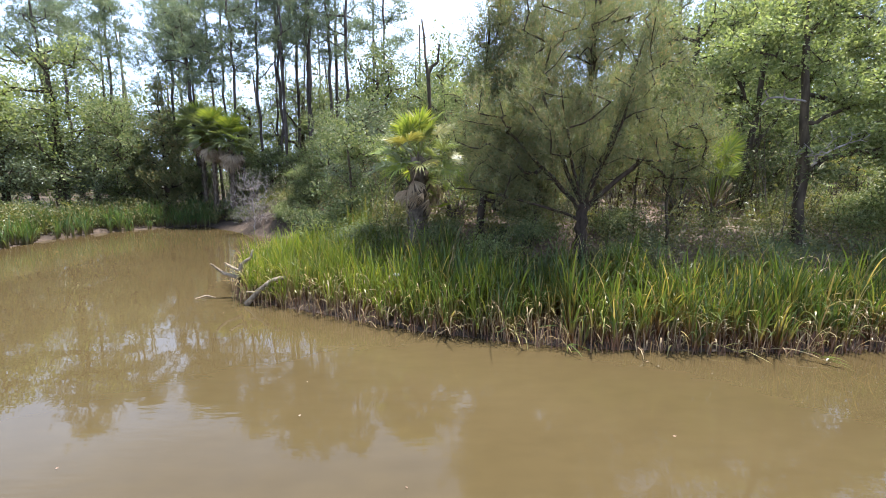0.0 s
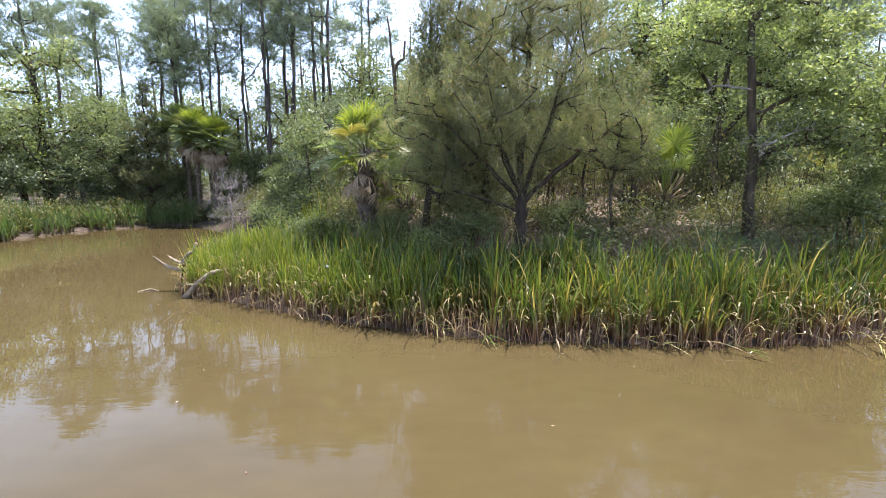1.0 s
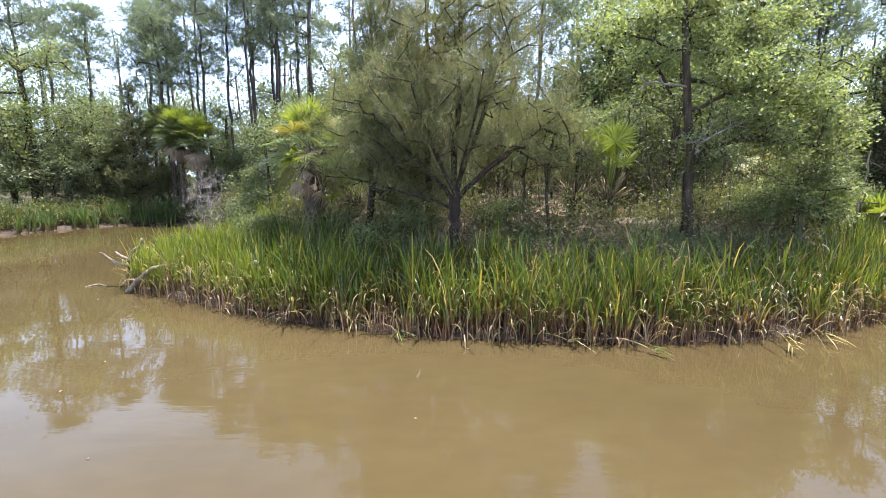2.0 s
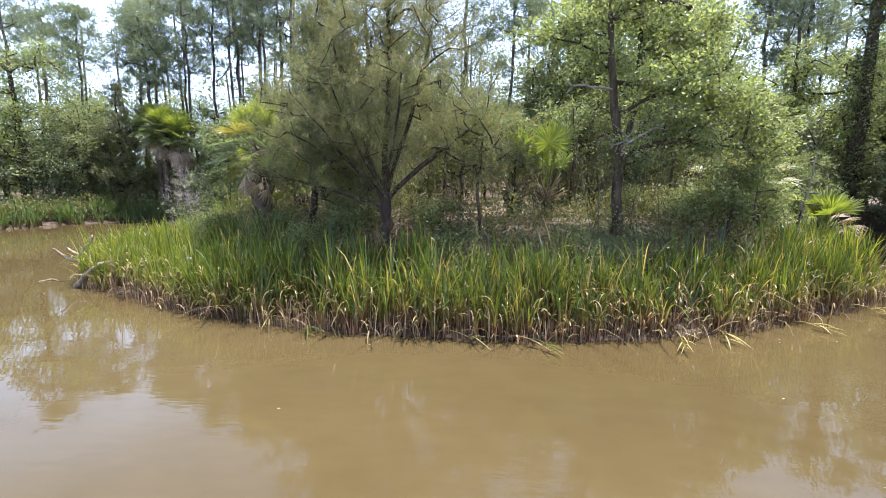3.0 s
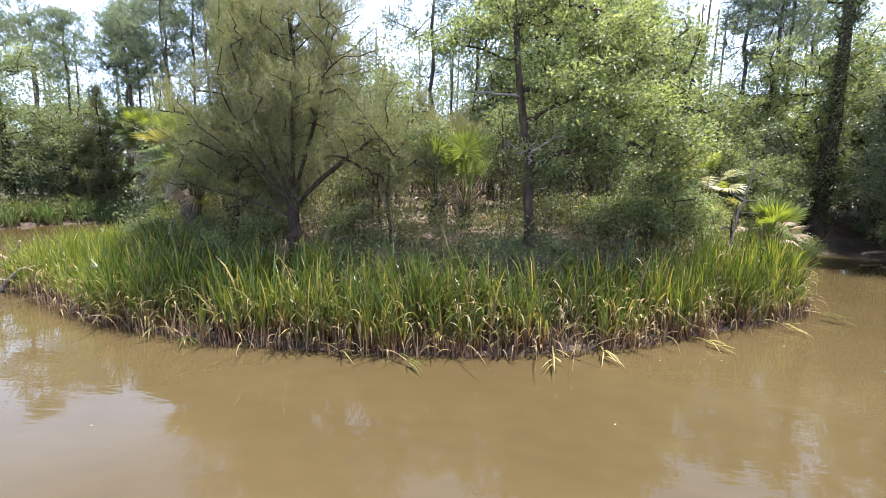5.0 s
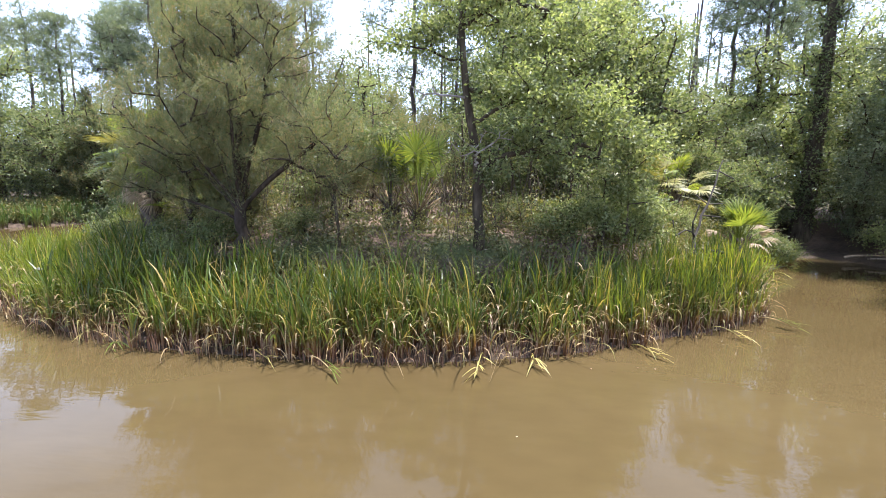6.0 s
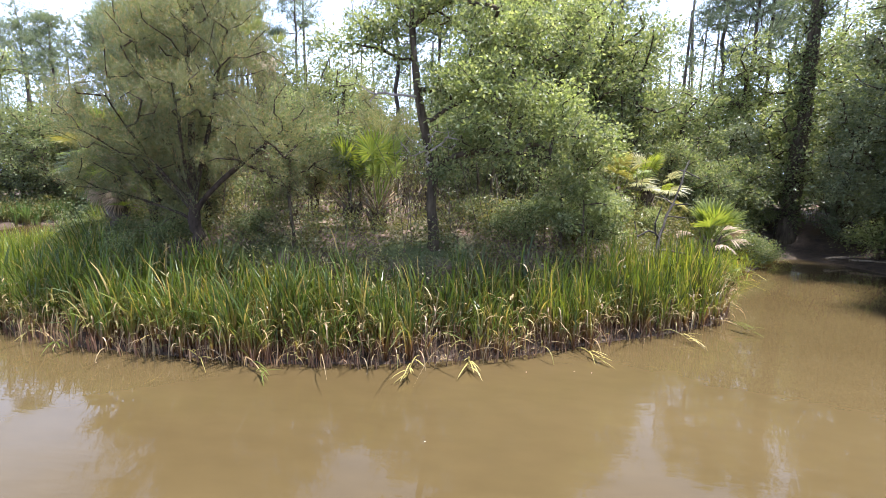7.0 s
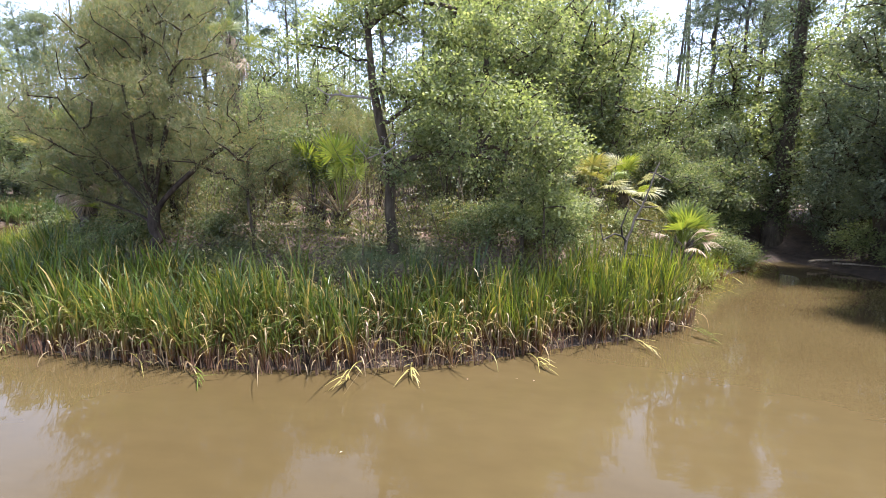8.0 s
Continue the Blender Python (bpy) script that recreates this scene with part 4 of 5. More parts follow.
dead_branches("dead_branch", R(51), on(8.02, 9.45, 1.9), [(0, 0, -0.1), (0.02, -0.15, 0.1), (0.0, -0.3, 0.25)],
              in_blobs(R(52), [(0.25, -0.3, 0.4, 0.75, 0.35, 0.35), (-0.3, -0.3, 0.15, 0.4, 0.3, 0.2)], 46), 0.022, "tangle of bare lichen-grey twigs on the oak trunk", "branch", PALE_TWIG, 0.16)
dead_branches("dead_branch", R(53), on(7.75, 9.55, 2.9), [(0.02, 0, 0.12), (-0.4, -0.1, 0.16), (-0.85, -0.1, 0.20)], [(-1.0, -0.2, 0.3), (-0.9, 0, 0.05), (-0.6, -0.2, 0.3)], 0.022, "bare grey dead limb on the oak trunk", "branch", PALE_TWIG, 0.2)


leaf_tree(R(44), on(10.75, 10.2), [(0, 0, -0.2), (0.05, 0, 0.8), (0, 0, 1.7)], [(0.2, 0, 1.65, 0.8, 0.6, 0.35), (0.8, 0.1, 1.25, 0.7, 0.6, 0.35), (-0.3, 0, 1.2, 0.5, 0.5, 0.3), (0.9, 0.2, 0.7, 0.6, 0.5, 0.35), (0.2, -0.1, 0.8, 0.5, 0.5, 0.3)], 90, 0.04, 8000, 0.07, 0.07, OAK_LEAF,
          label="rounded light green bush under the oak", name="bush", category="bush")


def young_palm(r, at, stem, fronds, scale, label, low=28.0, high=86.0, dead=2, fans=None, stalks=0, aim=()):
    """A fan palm without much trunk: a stout brown stem and long bare stalks that radiate from it."""
    ob = thing("fan_palm", at, label, "palm")
    line = curved_trunk(r, [(0, 0, -0.2), (0, 0, stem * 0.5), (0.02, 0, stem)], 9, 0.006)
    pieces = [tube(line, np.interp(np.linspace(0, 1, 9), [0, 0.5, 1], [0.15, 0.17, 0.10]), 11, 0.14, r)]
    for i in range(26):
        z, a = stem * (0.15 + 0.8 * i / 26), i * 2.4
        o = np.array([math.cos(a), math.sin(a), 0])
        pieces.append(tube(np.array([o * 0.12 + [0, 0, z], o * 0.2 + [0, 0, z + 0.14], o * 0.27 + [0, 0, z + 0.3 * r.uniform(0.7, 1.3)]]), [0.034, 0.026, 0.012], 5))
    v, q, t = joined(pieces)
    part("stem", mesh_of("stem", v, t, q, BARK_PALM, True), ob)
    for i in range(stalks):
        a, el = i * 2.4 + r.uniform(-0.3, 0.3), math.radians(r.uniform(30, 72))
        o = np.array([math.cos(a) * math.cos(el), math.sin(a) * math.cos(el), math.sin(el)])
        L = r.uniform(0.5, 1.05) * scale
        s = np.linspace(0, 1, 5)
        line = o[None] * (L * s)[:, None] + np.array([0, 0, 1.0])[None] * (stem * 0.75 - 0.10 * L * s ** 2)[:, None]
        v, q, t = tube(line, np.linspace(0.026, 0.013, 5), 5)
        part("dead_stalk", mesh_of("dead_stalk", v, t, q, STALK, True), ob, "bare brown leaf stalk")
    use = fans or LONG_FANS
    for i in range(fronds):
        f = (i + 0.5) / fronds
        m = Matrix.Translation((0, 0, stem - 0.1)) @ pose(0, 0, 0, 0, 0, i * 137.5 + r.uniform(-15, 15)) @ pose(0, 0, 0, r.uniform(-75, 75), -(high - (high - low) * f) + r.uniform(-5, 5), 0)
        part("frond", use[i % len(use)], ob, "", m @ Matrix.Scale(scale * r.uniform(0.85, 1.1), 4))
    for i, (az, el, size) in enumerate(aim):
        m = Matrix.Translation((0, 0, stem - 0.1)) @ pose(0, 0, 0, 0, 0, az) @ pose(0, 0, 0, r.uniform(-12, 12), -el, 0)
        part("frond", use[i % len(use)], ob, "", m @ Matrix.Scale(scale * size, 4))
    for i in range(dead):
        m = Matrix.Translation((0, 0, stem - 0.2)) @ pose(0, 0, 0, 0, 0, 40 + i * 360.0 / dead + r.uniform(-20, 20)) @ pose(0, 0, 0, r.uniform(-30, 30), r.uniform(-35, 15), 0)
        part("dead_frond", DEAD_FANS[i % 2], ob, "brown dead frond", m @ Matrix.Scale(0.8 * scale, 4))
    return ob


LONG_FANS = [fan_mesh(fan_rng, FROND, 1.30, 0.56, 26, 0.10, 2.2, 0.30, 0.05), fan_mesh(fan_rng, FROND, 1.10, 0.52, 24, 0.2, 2.0, 0.40, 0.08), fan_mesh(fan_rng, FROND, 1.45, 0.60, 28, 0.08, 2.3, 0.25, 0.05)]
young_palm(R(24), on(6.7, 10.6), 0.5, 4, 0.95, "young fan palm with long bare stalks radiating from a brown stem", 62.0, 88.0, 1, stalks=26, aim=[(80, 80, 1.1), (100, 72, 1.0), (45, 70, 1.05), (140, 64, 0.85), (15, 62, 0.9), (70, 58, 0.8), (-10, 78, 1.0)])
young_palm(R(41), on(6.0, 10.9), 0.5, 4, 0.95, "shaded fan palm with dark stalks beside the brighter one", 54.0, 86.0, 0, stalks=18)
leaf_tree(R(45), on(5.95, 10.75), [(0, 0, -0.2), (0.08, 0, 1.0), (0, 0, 1.9)], [(0.05, 0, 2.0, 0.62, 0.5, 0.38), (-0.2, 0, 1.55, 0.55, 0.45, 0.35), (0.25, 0.05, 1.5, 0.4, 0.4, 0.3)], 60, 0.04, 5200, 0.075, 0.06, SHRUB_LEAF,
          label="rounded dark leafy bush over palm stalks", name="bush", category="bush")
palm(R(25), on(-0.45, 11.3), 2.05, 0.21, 34, 16, 0.92, (0.05, -0.1), "cabbage palm with shaggy trunk and yellow-green fan fronds", fans=[FANS[0], FANS[0], FANS[3], STIFF_FANS[1]], low=-36.0, high=78.0)
young_palm(R(26), on(0.55, 11.5), 0.4, 8, 0.7, "low cabbage palm with half-dead brown fronds", 10.0, 80.0, 6)
leaf_tree(R(27), on(-2.6, 13.6), [(0, 0, -0.2), (0.1, 0, 1.2), (0, 0, 2.8)], [(0, 0, 1.5, 1.2, 0.9, 0.9), (0.2, 0, 2.9, 0.9, 0.8, 0.8), (-0.5, 0, 0.8, 1.0, 0.8, 0.6), (0.7, 0, 0.9, 0.8, 0.7, 0.6)], 100, 0.07, 8400, 0.09, 0.13, SHRUB_LEAF,
          label="small leafy tree with light green foliage")
for i, (x, y, tall) in enumerate([(5.15, 9.6, 2.9), (4.75, 10.4, 2.4), (5.2, 12.4, 3.0), (9.3, 11.4, 3.2), (8.9, 12.4, 3.0), (7.6, 12.0, 2.6), (4.2, 11.8, 3.2), (10.4, 12.6, 3.0), (11.8, 12.4, 2.4)]):
    leaf_tree(R(700 + i), on(x, y), [(0, 0, -0.2), (-0.1 + 0.03 * i, 0, tall * 0.35), (0.04, 0, tall * 0.75), (0, 0, tall)], [(0, 0.1, tall * 0.9, 0.6, 0.5, 0.5), (-0.1, 0, tall * 0.6, 0.5, 0.4, 0.5)], 34, 0.032, 900, 0.07, 0.16,
              SHRUB_LEAF, label="thin sapling with sparse leaves", name="sapling", group="saplings in the wood")

for i, (x, y, tall) in enumerate([(4.5, 12.4, 2.6), (5.4, 13.6, 3.0), (3.7, 14.0, 3.6), (6.4, 15.2, 3.0), (4.9, 16.2, 3.8)]):
    cedar(R(720 + i), on(x, y), [(0, 0, -0.2), (0.04, 0, tall * 0.4), (0.0, 0, tall * 0.8)], [(0, 0, tall * 0.75, tall * 0.26, tall * 0.24, tall * 0.22), (0.05, 0, tall * 0.42, tall * 0.3, tall * 0.28, tall * 0.2)],
          60, 0.045, 22, "young feathery olive-green cedar in the clearing", 0.013)
leaf_tree(R(46), on(9.7, 13.8), [(0, 0, -0.2), (-0.1, 0, 1.6), (0.15, 0, 3.4), (0.1, 0, 5.6)], [(0, 0, 5.6, 1.5, 1.2, 0.8), (1.3, -0.2, 4.5, 1.1, 1.0, 0.7), (-0.9, -0.2, 4.3, 0.9, 0.8, 0.55), (0.6, -0.3, 3.2, 0.9, 0.8, 0.5), (2.1, 0, 5.4, 1.0, 0.9, 0.6)],
          150, 0.11, 17000, 0.09, 0.10, OAK_LEAF, label="pale-leaved oak with grey limbs behind the first one", name="oak_tree",
          mains=[[(0.0, 0, 2.0), (0.9, -0.2, 3.2), (2.0, -0.1, 4.6)], [(0.1, 0, 2.8), (-0.5, -0.1, 3.6), (-1.1, -0.2, 4.4)]])

# inlet side
dead_branches("dead_branch", R(31), on(12.9, 11.0), [(0, 0, -0.2), (0.25, 0.3, 0.7), (0.6, 0.7, 1.4), (1.2, 1.3, 2.75)],
              [(0.1, 0.1, 1.3), (-0.3, 0, 1.0), (0.5, 1.0, 1.9), (1.45, 1.2, 2.3), (1.0, 1.3, 2.5), (1.1, 0.9, 1.7), (-0.35, 0.1, 1.35), (0.25, 0.2, 1.7), (1.3, 0.3, 0.75), (1.65, 0.4, 0.35), (0.9, 0.5, 1.4), (0.9, 0.2, 0.6), (1.2, 0.2, 0.4), (1.5, 0.5, 0.6)], 0.046, "leaning grey dead branch on the bank", "branch", GREY_TWIG)
young_palm(R(32), (15.1, 13.0, 0.5), 0.75, 8, 1.08, "bright yellow-green saw palmetto over the bank edge", 40.0, 84.0, 9, SHORT_FANS,
           aim=[(60, 78, 1.1), (95, 70, 1.05), (130, 72, 1.0), (20, 66, 1.0), (165, 60, 0.95), (90, 52, 0.9), (-20, 58, 0.95), (200, 66, 0.9), (45, 60, 1.1)])
palm(R(33), on(12.9, 14.2), 0.95, 0.17, 18, 14, 1.0, (0, 0), "yellowing cabbage palm with many dead fronds", fans=[FANS[3], FANS[3], FANS[1]], low=-25.0)
palm(R(42), on(13.9, 14.5), 1.0, 0.16, 14, 10, 1.0, (0, 0), "low cabbage palm with tangled dead fronds", fans=[FANS[3], FANS[1]], low=-30.0)
palm(R(34), on(2.7, 13.2), 4.9, 0.15, 4, 20, 0.85, (0, 0), "tall cabbage palm with mostly dead brown fronds", fans=STIFF_FANS[:1], low=-10.0)
dead_branches("dead_tree", R(43), on(-0.2, 16.3), [(0, 0, -0.2), (0, 0, 3.4), (0.05, 0, 4.4), (-0.25, 0, 6.4)], [(0.35, 0, 5.6), (0.3, 0, 5.0), (-0.2, 0.1, 5.8), (0.12, 0, 4.9)], 0.065, "bare forked dead tree trunk", "tree", BARK_OAK, 0.5, 0.2, 0.05)

# left bank
palm(R(35), on(-12.0, 24.5), 4.7, 0.11, 34, 28, 1.2, (0.25, 0), fans=STIFF_FANS[:3], group="palms on the far bank")
palm(R(36), on(-10.9, 24.3), 4.3, 0.11, 32, 28, 1.15, (0.1, 0), fans=STIFF_FANS[:3], group="palms on the far bank")
palm(R(37), on(-12.9, 25.4), 4.9, 0.11, 30, 26, 1.15, (0.0, 0), fans=STIFF_FANS[:3], group="palms on the far bank")
tw = R(38)
bush_tips = in_blobs(tw, [(0, 0, 1.4, 1.2, 0.9, 1.0), (0.2, 0, 0.7, 1.2, 0.9, 0.6), (0.1, 0, 2.2, 0.7, 0.6, 0.6)], 300)
dead_bush = dead_branches("dead_bush", R(39), on(-8.5, 20.9), [(0, 0, -0.1), (0.05, 0, 0.6), (0.0, 0, 1.3)], bush_tips, 0.035, "pale leafless dead bush on the mud bank", "bush", PALE_TWIG, 0.2)
v, t = needle_tris(tw, bush_tips, unit(bush_tips - np.array([0, 0, 0.4])), 3, 0.36, 0.012, 0.5)
part("twigs", mesh_of("twigs", v, t, None, PALE_TWIG), dead_bush)
cedar(R(40), on(-14.8, 25.0), [(0, 0, -0.3), (0, 0, 3), (0, 0, 6.6)], [(0, 0, 2.2, 1.9, 1.5, 1.6), (0, 0, 4.2, 1.4, 1.2, 1.6), (0, 0, 6.2, 0.7, 0.7, 1.2), (-0.8, 0, 1.2, 1.4, 1.2, 0.9)], 240, 0.14, 12, "dark conical red cedar on the far bank", 0.045)

pines = [(-8.3, 25.4, 12.7, 7.1, 0.1), (-11.1, 26.2, 12.8, 7.2, -0.2), (-7.2, 26.4, 13.2, 7.4, 0.3), (-4.9, 25.4, 12.1, 6.8, 0.2), (-13.6, 26.4, 10.4, 5.8, -0.4), (-12.9, 28.5, 12.5, 7.0, 0.2),
         (-19.6, 28.2, 11.2, 6.3, 0.3), (-20.8, 25, 11.4, 6.4, 0), (-9.6, 29, 13.8, 7.7, -0.1), (-6.4, 30, 13.9, 7.8, 0.2), (-11, 32, 13.5, 7.6, 0.4), (-3, 29, 12.5, 7.0, -0.2), (-16.6, 29.5, 12.3, 6.9, 0.2), (-23.5, 30, 12.7, 7.1, 0),
         (4.7, 22.2, 10.8, 5.6, 0.1), (6.8, 20.8, 9.9, 5.1, 0.2), (9, 22.5, 11.7, 6.1, -0.2), 
         (21.4, 24.2, 12.2, 7.0, 0.1), (22.9, 25.5, 12.6, 7.0, -0.2), (20.8, 25.4, 12.0, 6.4, -0.3), (24.6, 26.8, 13.0, 6.6, 0.3), (27.5, 25, 14.0, 6.2, 0.2), (15.0, 23.2, 11.5, 4.8, 0), (30, 22, 14.0, 6.2, 0.1), (12.4, 24, 12.0, 4.6, 0.1),
         (-8.9, 27.6, 12.6, 7.4, -0.1), (-10.4, 27.4, 12.0, 7.0, 0.2), (-7.8, 28.6, 13.2, 7.6, 0.1), (-6.0, 27.2, 12.4, 7.2, -0.2), (-9.2, 31.0, 13.4, 7.8, 0.2), (-14.6, 28.0, 12.0, 6.8, 0.3)]
for i, (x, y, tall, cf, lean) in enumerate(pines):
    pine(R(100 + i), on(x, y), tall, cf, (lean, 0), 0.064 + 0.008 * (i % 5), 46 if -12 < x < -4 else 84, 6, 1.9 + 0.25 * (i % 3))

# the dark vine-hung trunk and the big tree over the inlet
leaf_tree(R(231), on(20.9, 19.4), [(0, 0, -0.3), (0.1, 0, 4), (0, 0, 10)], [(0, 0, 2.5, 0.8, 0.8, 2.2), (0, 0, 6, 0.75, 0.7, 2.6), (0.1, 0, 9.5, 0.8, 0.8, 2.0)], 210, 0.30, 11000, 0.11, 0.16, SHRUB_LEAF, label="tall dark trunk hung with climbing vines")
leaf_tree(R(230), on(22.5, 16.4), [(0, 0, -0.3), (-0.3, 0, 3), (-0.2, 0, 7.5)], [(-1.0, -0.4, 5.2, 2.2, 1.8, 2.0), (-1.6, -0.6, 2.9, 1.6, 1.4, 1.4), (-0.5, -0.5, 7.6, 2.2, 2.0, 1.8), (0.5, -1, 2.8, 2.4, 2.0, 1.6), (1.5, -1, 6, 2.4, 2, 2.4)],
          340, 0.22, 52000, 0.10, 0.13, WAX_LEAF, label="large broadleaf tree with pale waxy leaves over the inlet", name="waxy_tree")
# Added out of view; its dense crown casts shade on the water.
leaf_tree(R(232), on(22.9, 12.0), [(0, 0, -0.3), (-0.3, 0, 3), (-0.2, 0, 7.5)], [(-1.2, -0.4, 5.2, 2.4, 2.2, 2.2), (-0.6, -0.6, 3.2, 1.8, 1.8, 1.2), (-0.8, -0.5, 8.0, 2.4, 2.4, 1.6)],
          220, 0.22, 32000, 0.16, 0.15, WAX_LEAF, label="unseen broadleaf tree added to shade the water off the right bank", name="waxy_tree")

# broadleaf trees and undergrowth behind: a few kinds, each grown once and repeated
kinds = []
for i, (tall, w, mt, lab) in enumerate([(6.4, 1.9, OAK_LEAF, "leafy bank oak with dense green crown"), (5.2, 1.9, SHRUB_LEAF, "rounded bank tree with mid-green leaves"), (4.2, 1.6, WAX_LEAF, "grey-green bushy tree on the bank"), (3.2, 1.5, SHRUB_LEAF, "low bushy tree in the undergrowth")]):
    first = [(10.9, 16.3), (12.9, 17.2), (-17.8, 23.8), (8.6, 14.6)][i]
    kinds.append(leaf_tree(R(200 + i), on(*first), [(0, 0, -0.3), (0.1, 0, tall * 0.4), (0, 0, tall * 0.8)],
                           [(0, 0, tall * 0.74, w * 0.8, w * 0.7, tall * 0.22), (-0.45 * w, 0, tall * 0.48, w * 0.65, w * 0.6, tall * 0.2), (0.5 * w, 0.1, tall * 0.42, w * 0.65, w * 0.6, tall * 0.22), (0, -0.2, tall * 0.22, w * 0.75, w * 0.65, tall * 0.18)],
                           110, 0.10 + 0.008 * tall, 10500, 0.100, 0.12, mt, label=lab, group="trees of the wood"))
# First four: out of view on the right bank, added to shade the water.
spots = [(0, 22.9, 8.6, 1.65), (1, 23.8, 5.0, 1.8), (0, 25.6, 7.0, 1.7), (1, 23.0, 11.6, 1.6), (0, 9.8, 17.4, 1.25), (0, 11.9, 18.0, 1.35), (1, 13.6, 18.6, 1.45), (0, 7.6, 20.4, 0.95), (1, 10.8, 20.5, 1.35), (0, -19.2, 23.4, 1.5), (1, -16.9, 24.4, 1.25), (0, -21.0, 20.6, 1.4), (1, 16.8, 19.6, 1.0), (2, 18.9, 20.2, 1.05), (0, 14.6, 19.0, 1.0), (3, 19.8, 20.6, 1.0), (1, 24.0, 20.6, 1.1), (3, 24.3, 18.8, 0.9), (0, 26.5, 22.5, 1.2), (0, 1.2, 17.6, 0.8), (2, -2.6, 17.4, 1.0),
         (1, -5.0, 21.4, 0.85), (3, -6.2, 21.2, 0.6), (2, -20.3, 21.4, 1.2), (1, -18.4, 26.5, 1.1), (2, -16.6, 25.8, 0.9), (0, -22.5, 25.5, 1.0), (3, -13.6, 26.0, 0.8), (3, -9.2, 25.6, 0.9), (3, -11.2, 26.8, 1.0), (3, -7.2, 24.8, 0.8), (2, -5.6, 25.8, 0.9),
         (1, -3.4, 24.2, 1.0), (1, -0.4, 20.6, 1.05), (0, 3.2, 19.0, 0.9), (3, 10.6, 14.4, 0.9), (1, 8.2, 18.6, 1.1), (3, -0.8, 14.6, 0.9), (3, 12.4, 15.8, 0.8), (2, 22.2, 18.4, 0.9),
         (0, 20.6, 23.8, 1.1), (1, 16.2, 24.0, 1.1), (0, 12.4, 22.0, 1.15), (2, 29.0, 18.0, 1.4), (1, 27.5, 15.0, 1.2), (3, 25.6, 15.4, 0.9), (2, -24.0, 18.0, 1.3), (1, -21.5, 16.0, 1.0), (0, -27.0, 21.0, 1.2), (3, 15.6, 17.4, 0.8), (3, 17.6, 17.9, 1.0), (3, 16.7, 17.0, 0.85),
         (0, 20.4, 22.6, 1.3), (0, 22.8, 22.2, 1.4), (1, 25.4, 24.0, 1.7), (0, 15.2, 21.4, 1.35), (0, 13.0, 20.6, 1.5), (0, 17.9, 23.6, 1.0), (1, 9.6, 19.6, 1.6), (0, 24.4, 19.6, 1.5),
         (0, -12.2, 30.4, 1.15), (1, -6.4, 31.2, 1.4), (0, -16.4, 31.4, 1.2), (1, -2.2, 29.6, 1.35), (0, -20.6, 30.0, 1.2), (1, -9.4, 33.0, 1.5), (0, 1.4, 27.4, 1.1), (1, -3.2, 26.2, 1.6), (1, 0.4, 25.2, 1.55)]
for i, (k, x, y, s) in enumerate(spots):
    copy_thing(kinds[k], pose(*on(x, y), 0, 0, 47.0 * i) @ Matrix.Scale(s, 4))

brush = [shrub(R(300), on(-1.7, 11.7, -0.05), 1.2, 1.2), shrub(R(301), on(9.9, 10.6, -0.05), 1.2, 0.9), shrub(R(302), on(11.2, 11.2, -0.05), 1.3, 1.1, material=OAK_LEAF)]
for i, (x, y, s) in enumerate([(2.4, 9.0, 0.75), (3.8, 9.0, 0.65), (1.3, 9.6, 0.8), (2.2, 9.9, 0.8), (4.2, 10.0, 0.75), (12.0, 12.0, 0.9), (9.0, 11.4, 0.8), (11.0, 13.4, 1.2), (-3.8, 14.8, 1.1), (-2.6, 12.2, 0.8), (0.2, 10.9, 0.7), (-7.0, 20.6, 0.9), (-6.0, 20.0, 1.0), (-4.4, 17.6, 1.3),
                                 (16.4, 15.8, 1.1), (17.2, 16.6, 1.2), (17.9, 16.2, 1.0), (22.2, 16.6, 1.2), (22.4, 15.2, 1.2), (22.2, 13.4, 1.2), (18.2, 18.4, 1.3), (19.6, 20.2, 1.5), (23.2, 15.2, 1.2), (23.4, 13.0, 1.3), (-12.6, 24.9, 0.9), (-14.0, 24.7, 0.9), (-10.2, 23.4, 0.8), (-16.8, 23.6, 1.0), (-18.6, 20.4, 1.3), (13.4, 13.2, 0.8), (3.2, 12.4, 1.2), (1.0, 13.4, 1.2), (8.8, 13.8, 1.2)]):
    copy_thing(brush[i % 3], pose(*on(x, y, -0.05), 0, 0, 71.0 * i) @ Matrix.Scale(s, 4))


# ---- weeds, brush and litter under the trees ----
def weed_belt(x, y):
    d, u = inside_by(SHORE, x, y), inside_by(UPLAND, x, y)
    return (d > 0.9) & (u > -0.7) & (u < 2.0) & (x > -5) & (x < 16) & (y < 17)


r = R(410)
n = 3300
x, y = scatter(r, n, (-5, 16, 7.5, 17), weed_belt)
z = height(x, y)
tall = r.uniform(0.25, 0.95, n)
k = 20
lv = np.repeat(np.stack([x, y, z], 1), k, 0) + np.stack([r.normal(0, 0.09, n * k), r.normal(0, 0.09, n * k), np.repeat(tall, k) * r.uniform(0.2, 1, n * k)], 1)
v, t = leaf_quads(r, lv, np.array([0, -0.2, -0.2]), 0.078, 0.45, 0.9)
n = 900
x, y = scatter(r, n, (-11.5, -3.2, 17, 25), lambda x, y: (inside_by(SHORE, x, y) > 0.9) & (inside_by(UPLAND, x, y) < 3.5))
lv = np.repeat(np.stack([x, y, height(x, y)], 1), k, 0) + np.stack([r.normal(0, 0.12, n * k), r.normal(0, 0.12, n * k), np.repeat(r.uniform(0.2, 0.8, n), k) * r.uniform(0.1, 1, n * k)], 1)
n = 1100
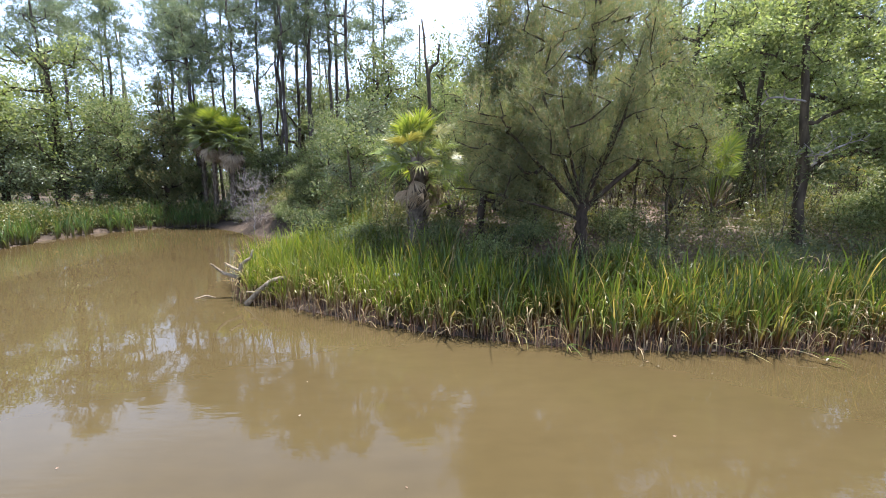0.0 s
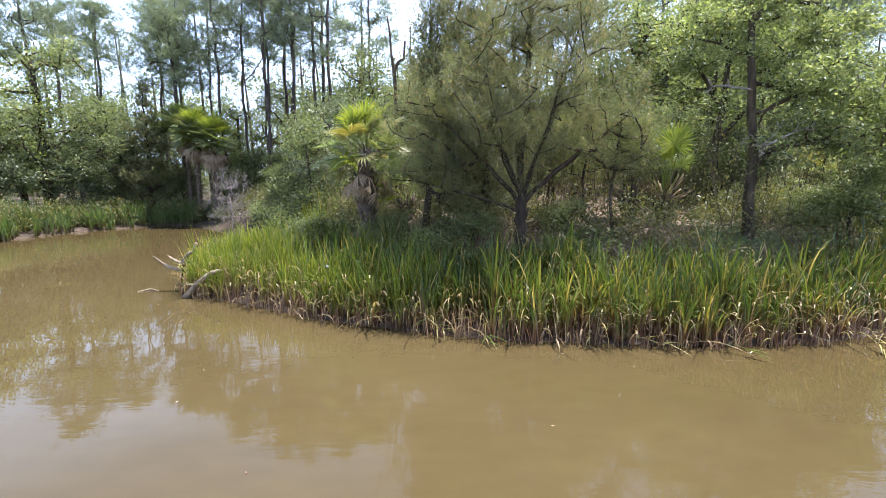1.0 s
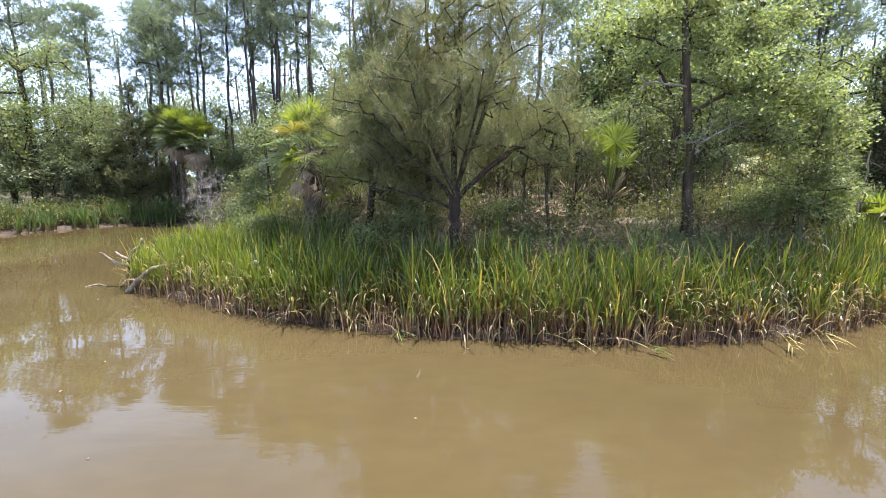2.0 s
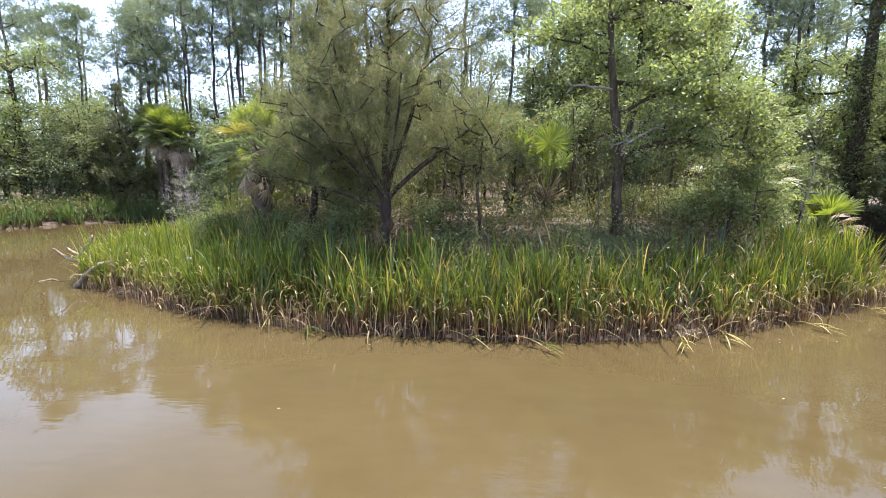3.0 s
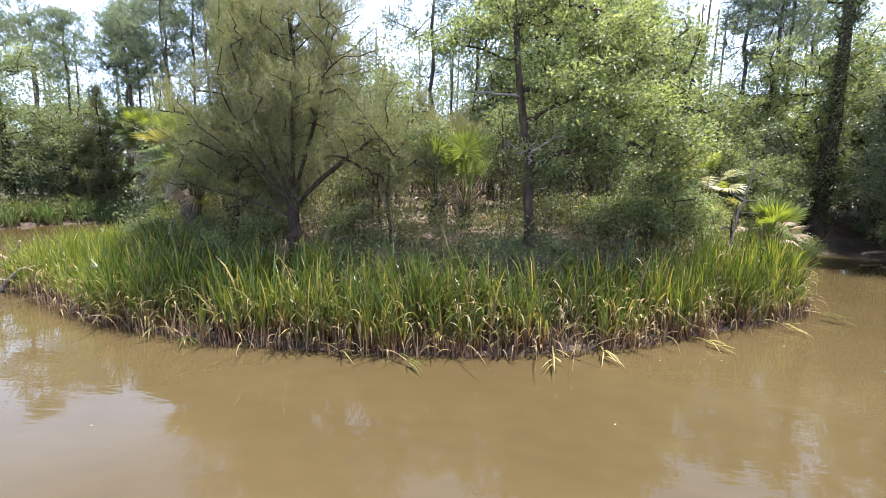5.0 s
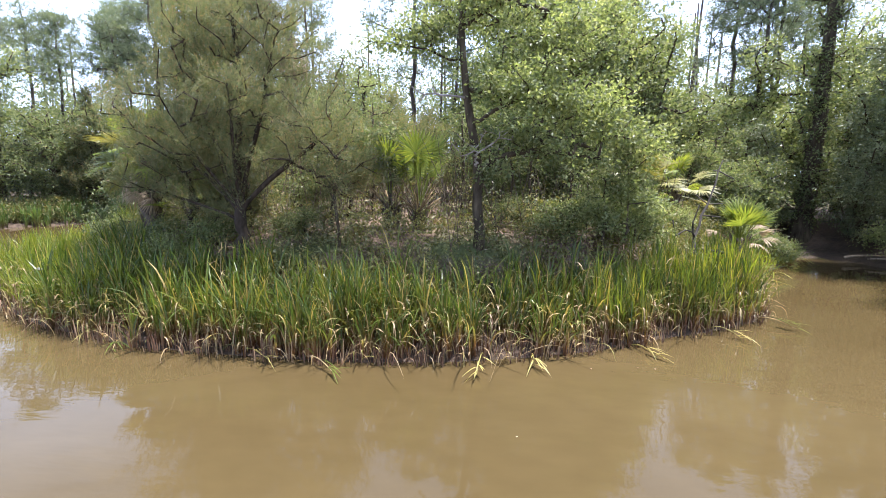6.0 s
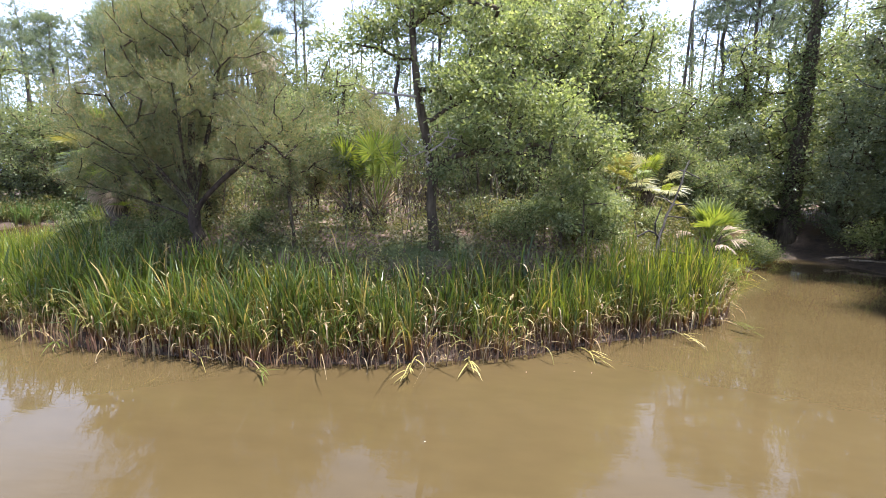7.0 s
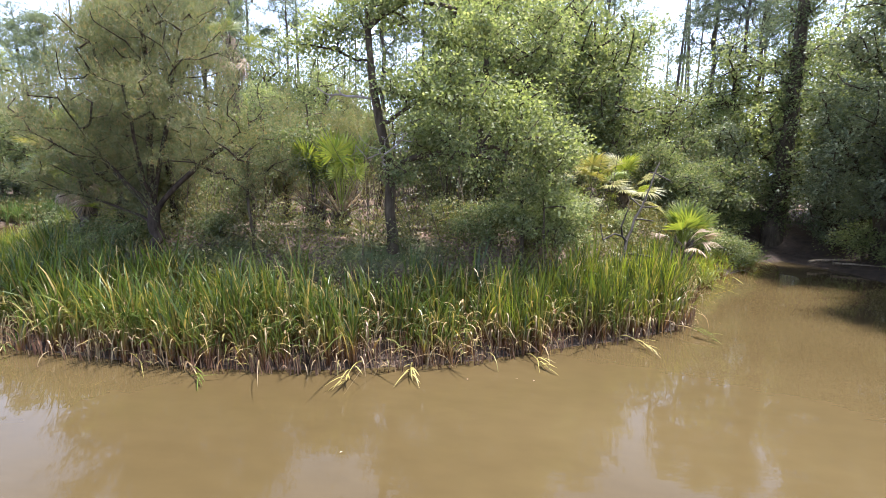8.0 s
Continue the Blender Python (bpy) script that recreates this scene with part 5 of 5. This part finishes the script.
x, y = scatter(r, n, (-19, -11.5, 12, 25), lambda x, y: (inside_by(SHORE, x, y) > 0.25) & (inside_by(SHORE, x, y) < 2.2))
lw = np.repeat(np.stack([x, y, height(x, y)], 1), k, 0) + np.stack([r.normal(0, 0.12, n * k), r.normal(0, 0.12, n * k), np.repeat(r.uniform(0.5, 1.45, n), k) * r.uniform(0.1, 1, n * k)], 1)
v2, t2 = leaf_quads(r, np.concatenate([lv, lw]), np.array([0, -0.2, -0.2]), 0.12, 0.42, 0.9)
tagged(new("bank_weeds", mesh_of("bank_weeds", v2, t2, None, WEED_LEAF)), "leafy weeds along the mud bank", "weeds", kind="stuff")
tagged(new("weeds", mesh_of("weeds", v, t, None, WEED_LEAF)), "low leafy weeds between the grass and the trees", "weeds", kind="stuff")


def inner(x, y):
    u = inside_by(UPLAND, x, y)
    return (u > 1.0) & (y < 24) & ((np.abs(x - 6.5) > 1.0) | (y > 11.2))


n = 1900
x, y = scatter(r, n, (-6, 24, 9, 24), inner)
q = np.stack([x, y, height(x, y) - 0.1], 1)
h = r.uniform(0.7, 2.6, n)
top = q + np.stack([r.normal(0, 0.25, n) * h, r.normal(0, 0.25, n) * h, h], 1)
v1, f1 = sticks(q, top, np.full(n, 0.010), np.full(n, 0.004), 4)
tagged(new("brush_stems", mesh_of("brush_stems", v1, None, f1, BARK_PALM)), "thin tangled stems of the undergrowth", "brush", kind="stuff")
k = 30
f = r.uniform(0.3, 1.0, (n * k, 1))
lv = np.repeat(q, k, 0) * (1 - f) + np.repeat(top, k, 0) * f + r.normal(size=(n * k, 3)) * 0.17
v, t = leaf_quads(r, lv, np.array([0, 0, -0.2]), 0.062, 0.5, 0.9)
tagged(new("brush_leaves", mesh_of("brush_leaves", v, t, None, WEED_LEAF)), "sparse small leaves of the undergrowth", "brush", kind="stuff")
n = 9000
x, y = scatter(r, n, (-3, 15, 9, 16), inner)
p = np.stack([x, y, height(x, y) + r.uniform(0.0, 0.03, n)], 1)
v, t = leaf_quads(r, p, np.array([0, 0, 0.05]), 0.085, 0.5, 1.6)
tagged(new("leaf_litter", mesh_of("leaf_litter", v, t, None, LITTER)), "dry brown fallen leaves under the trees", "leaves", kind="stuff")

for i, (x, y, L, a, rad) in enumerate([(9.0, 11.0, 2.4, 8, 0.07), (7.6, 11.6, 1.6, -12, 0.05), (10.4, 11.9, 2.0, 20, 0.06), (4.6, 11.0, 1.5, 30, 0.045), (21.4, 16.9, 1.6, 15, 0.05), (21.7, 16.2, 1.2, -20, 0.04)]):
    ob = thing("fallen_log", (x, y, ground_at(x, y) + rad * 0.6), "weathered fallen log lying on the leaf litter", "log", "fallen logs", turn=a)
    v, q, t = limb_line([(-L / 2, 0, 0), (-L * 0.1, 0.06, 0.02), (L / 2, 0.0, 0)], rad, rad * 0.6, 60 + i)
    part("log", mesh_of("log", v, t, q, DEAD_WOOD, True), ob)


# scraps afloat on the still water
n = 12
x, y = scatter(r, n, (-5, 15, 3.2, 9.5), lambda x, y: inside_by(SHORE, x, y) < -0.25)
v, t = leaf_quads(r, np.stack([x, y, np.full(n, 0.006)], 1), np.array([0, 0, 0]), 0.045, 0.5, 60.0)
v[:, 2] = np.clip(v[:, 2], 0.004, 0.014)
tagged(new("floating_scraps", mesh_of("floating_scraps", v, t, None, LITTER)), "small dry leaf scraps afloat on the creek", "leaves", kind="stuff")


def far_woods(r):
    """The wood behind: trunks and leaf clumps that no one could count."""
    n = 120
    x, y = r.uniform(-60, 70, n), r.uniform(31, 52, n)
    q = np.stack([x, y, height(x, y) - 0.2], 1)
    h = r.uniform(9, 16, n)
    v, f = sticks(q, q + np.stack([r.normal(0, 0.4, n), r.normal(0, 0.3, n), h], 1), r.uniform(0.10, 0.18, n), r.uniform(0.04, 0.06, n), 5)
    tagged(new("far_trunks", mesh_of("far_trunks", v, None, f, BARK_PINE, True)), "slender trunks of the distant wood", "woods", kind="stuff")
    m = 1500
    cx, cy = r.uniform(-65, 75, m), r.uniform(33, 52, m)
    top = np.where(cx < 2, 8.2, 9.4) + 2.2 * rough_noise(cx, cy, 0.23)
    cz = height(cx, cy) + r.uniform(0.0, 1.0, m) ** 1.35 * top
    k = 165
    c = np.repeat(np.stack([cx, cy, cz], 1), k, 0) + r.normal(size=(m * k, 3)) * np.array([0.80, 0.8, 0.45])
    v, t = leaf_quads(r, c, np.array([0, 0, -0.1]), 0.215, 0.62, 1.0)
    tagged(new("far_woods", mesh_of("far_woods", v, t, None, SHRUB_LEAF)), "dense green foliage of the distant wood", "woods", kind="stuff")
    m = 520
    cx, cy = r.uniform(-65, 75, m), r.uniform(31, 52, m)
    cz = r.uniform(6, 14, m)
    k = 30
    c = np.repeat(np.stack([cx, cy, cz], 1), k, 0) + r.normal(size=(m * k, 3)) * np.array([0.9, 0.9, 0.6])
    v, t = needle_tris(r, c, unit(r.normal(size=c.shape) + [0, 0, 0.6]), 8, 0.35, 0.05, 0.8)
    tagged(new("far_needles", mesh_of("far_needles", v, t, None, PINE_LEAF)), "pine crowns of the distant wood", "woods", kind="stuff")


far_woods(R(400))
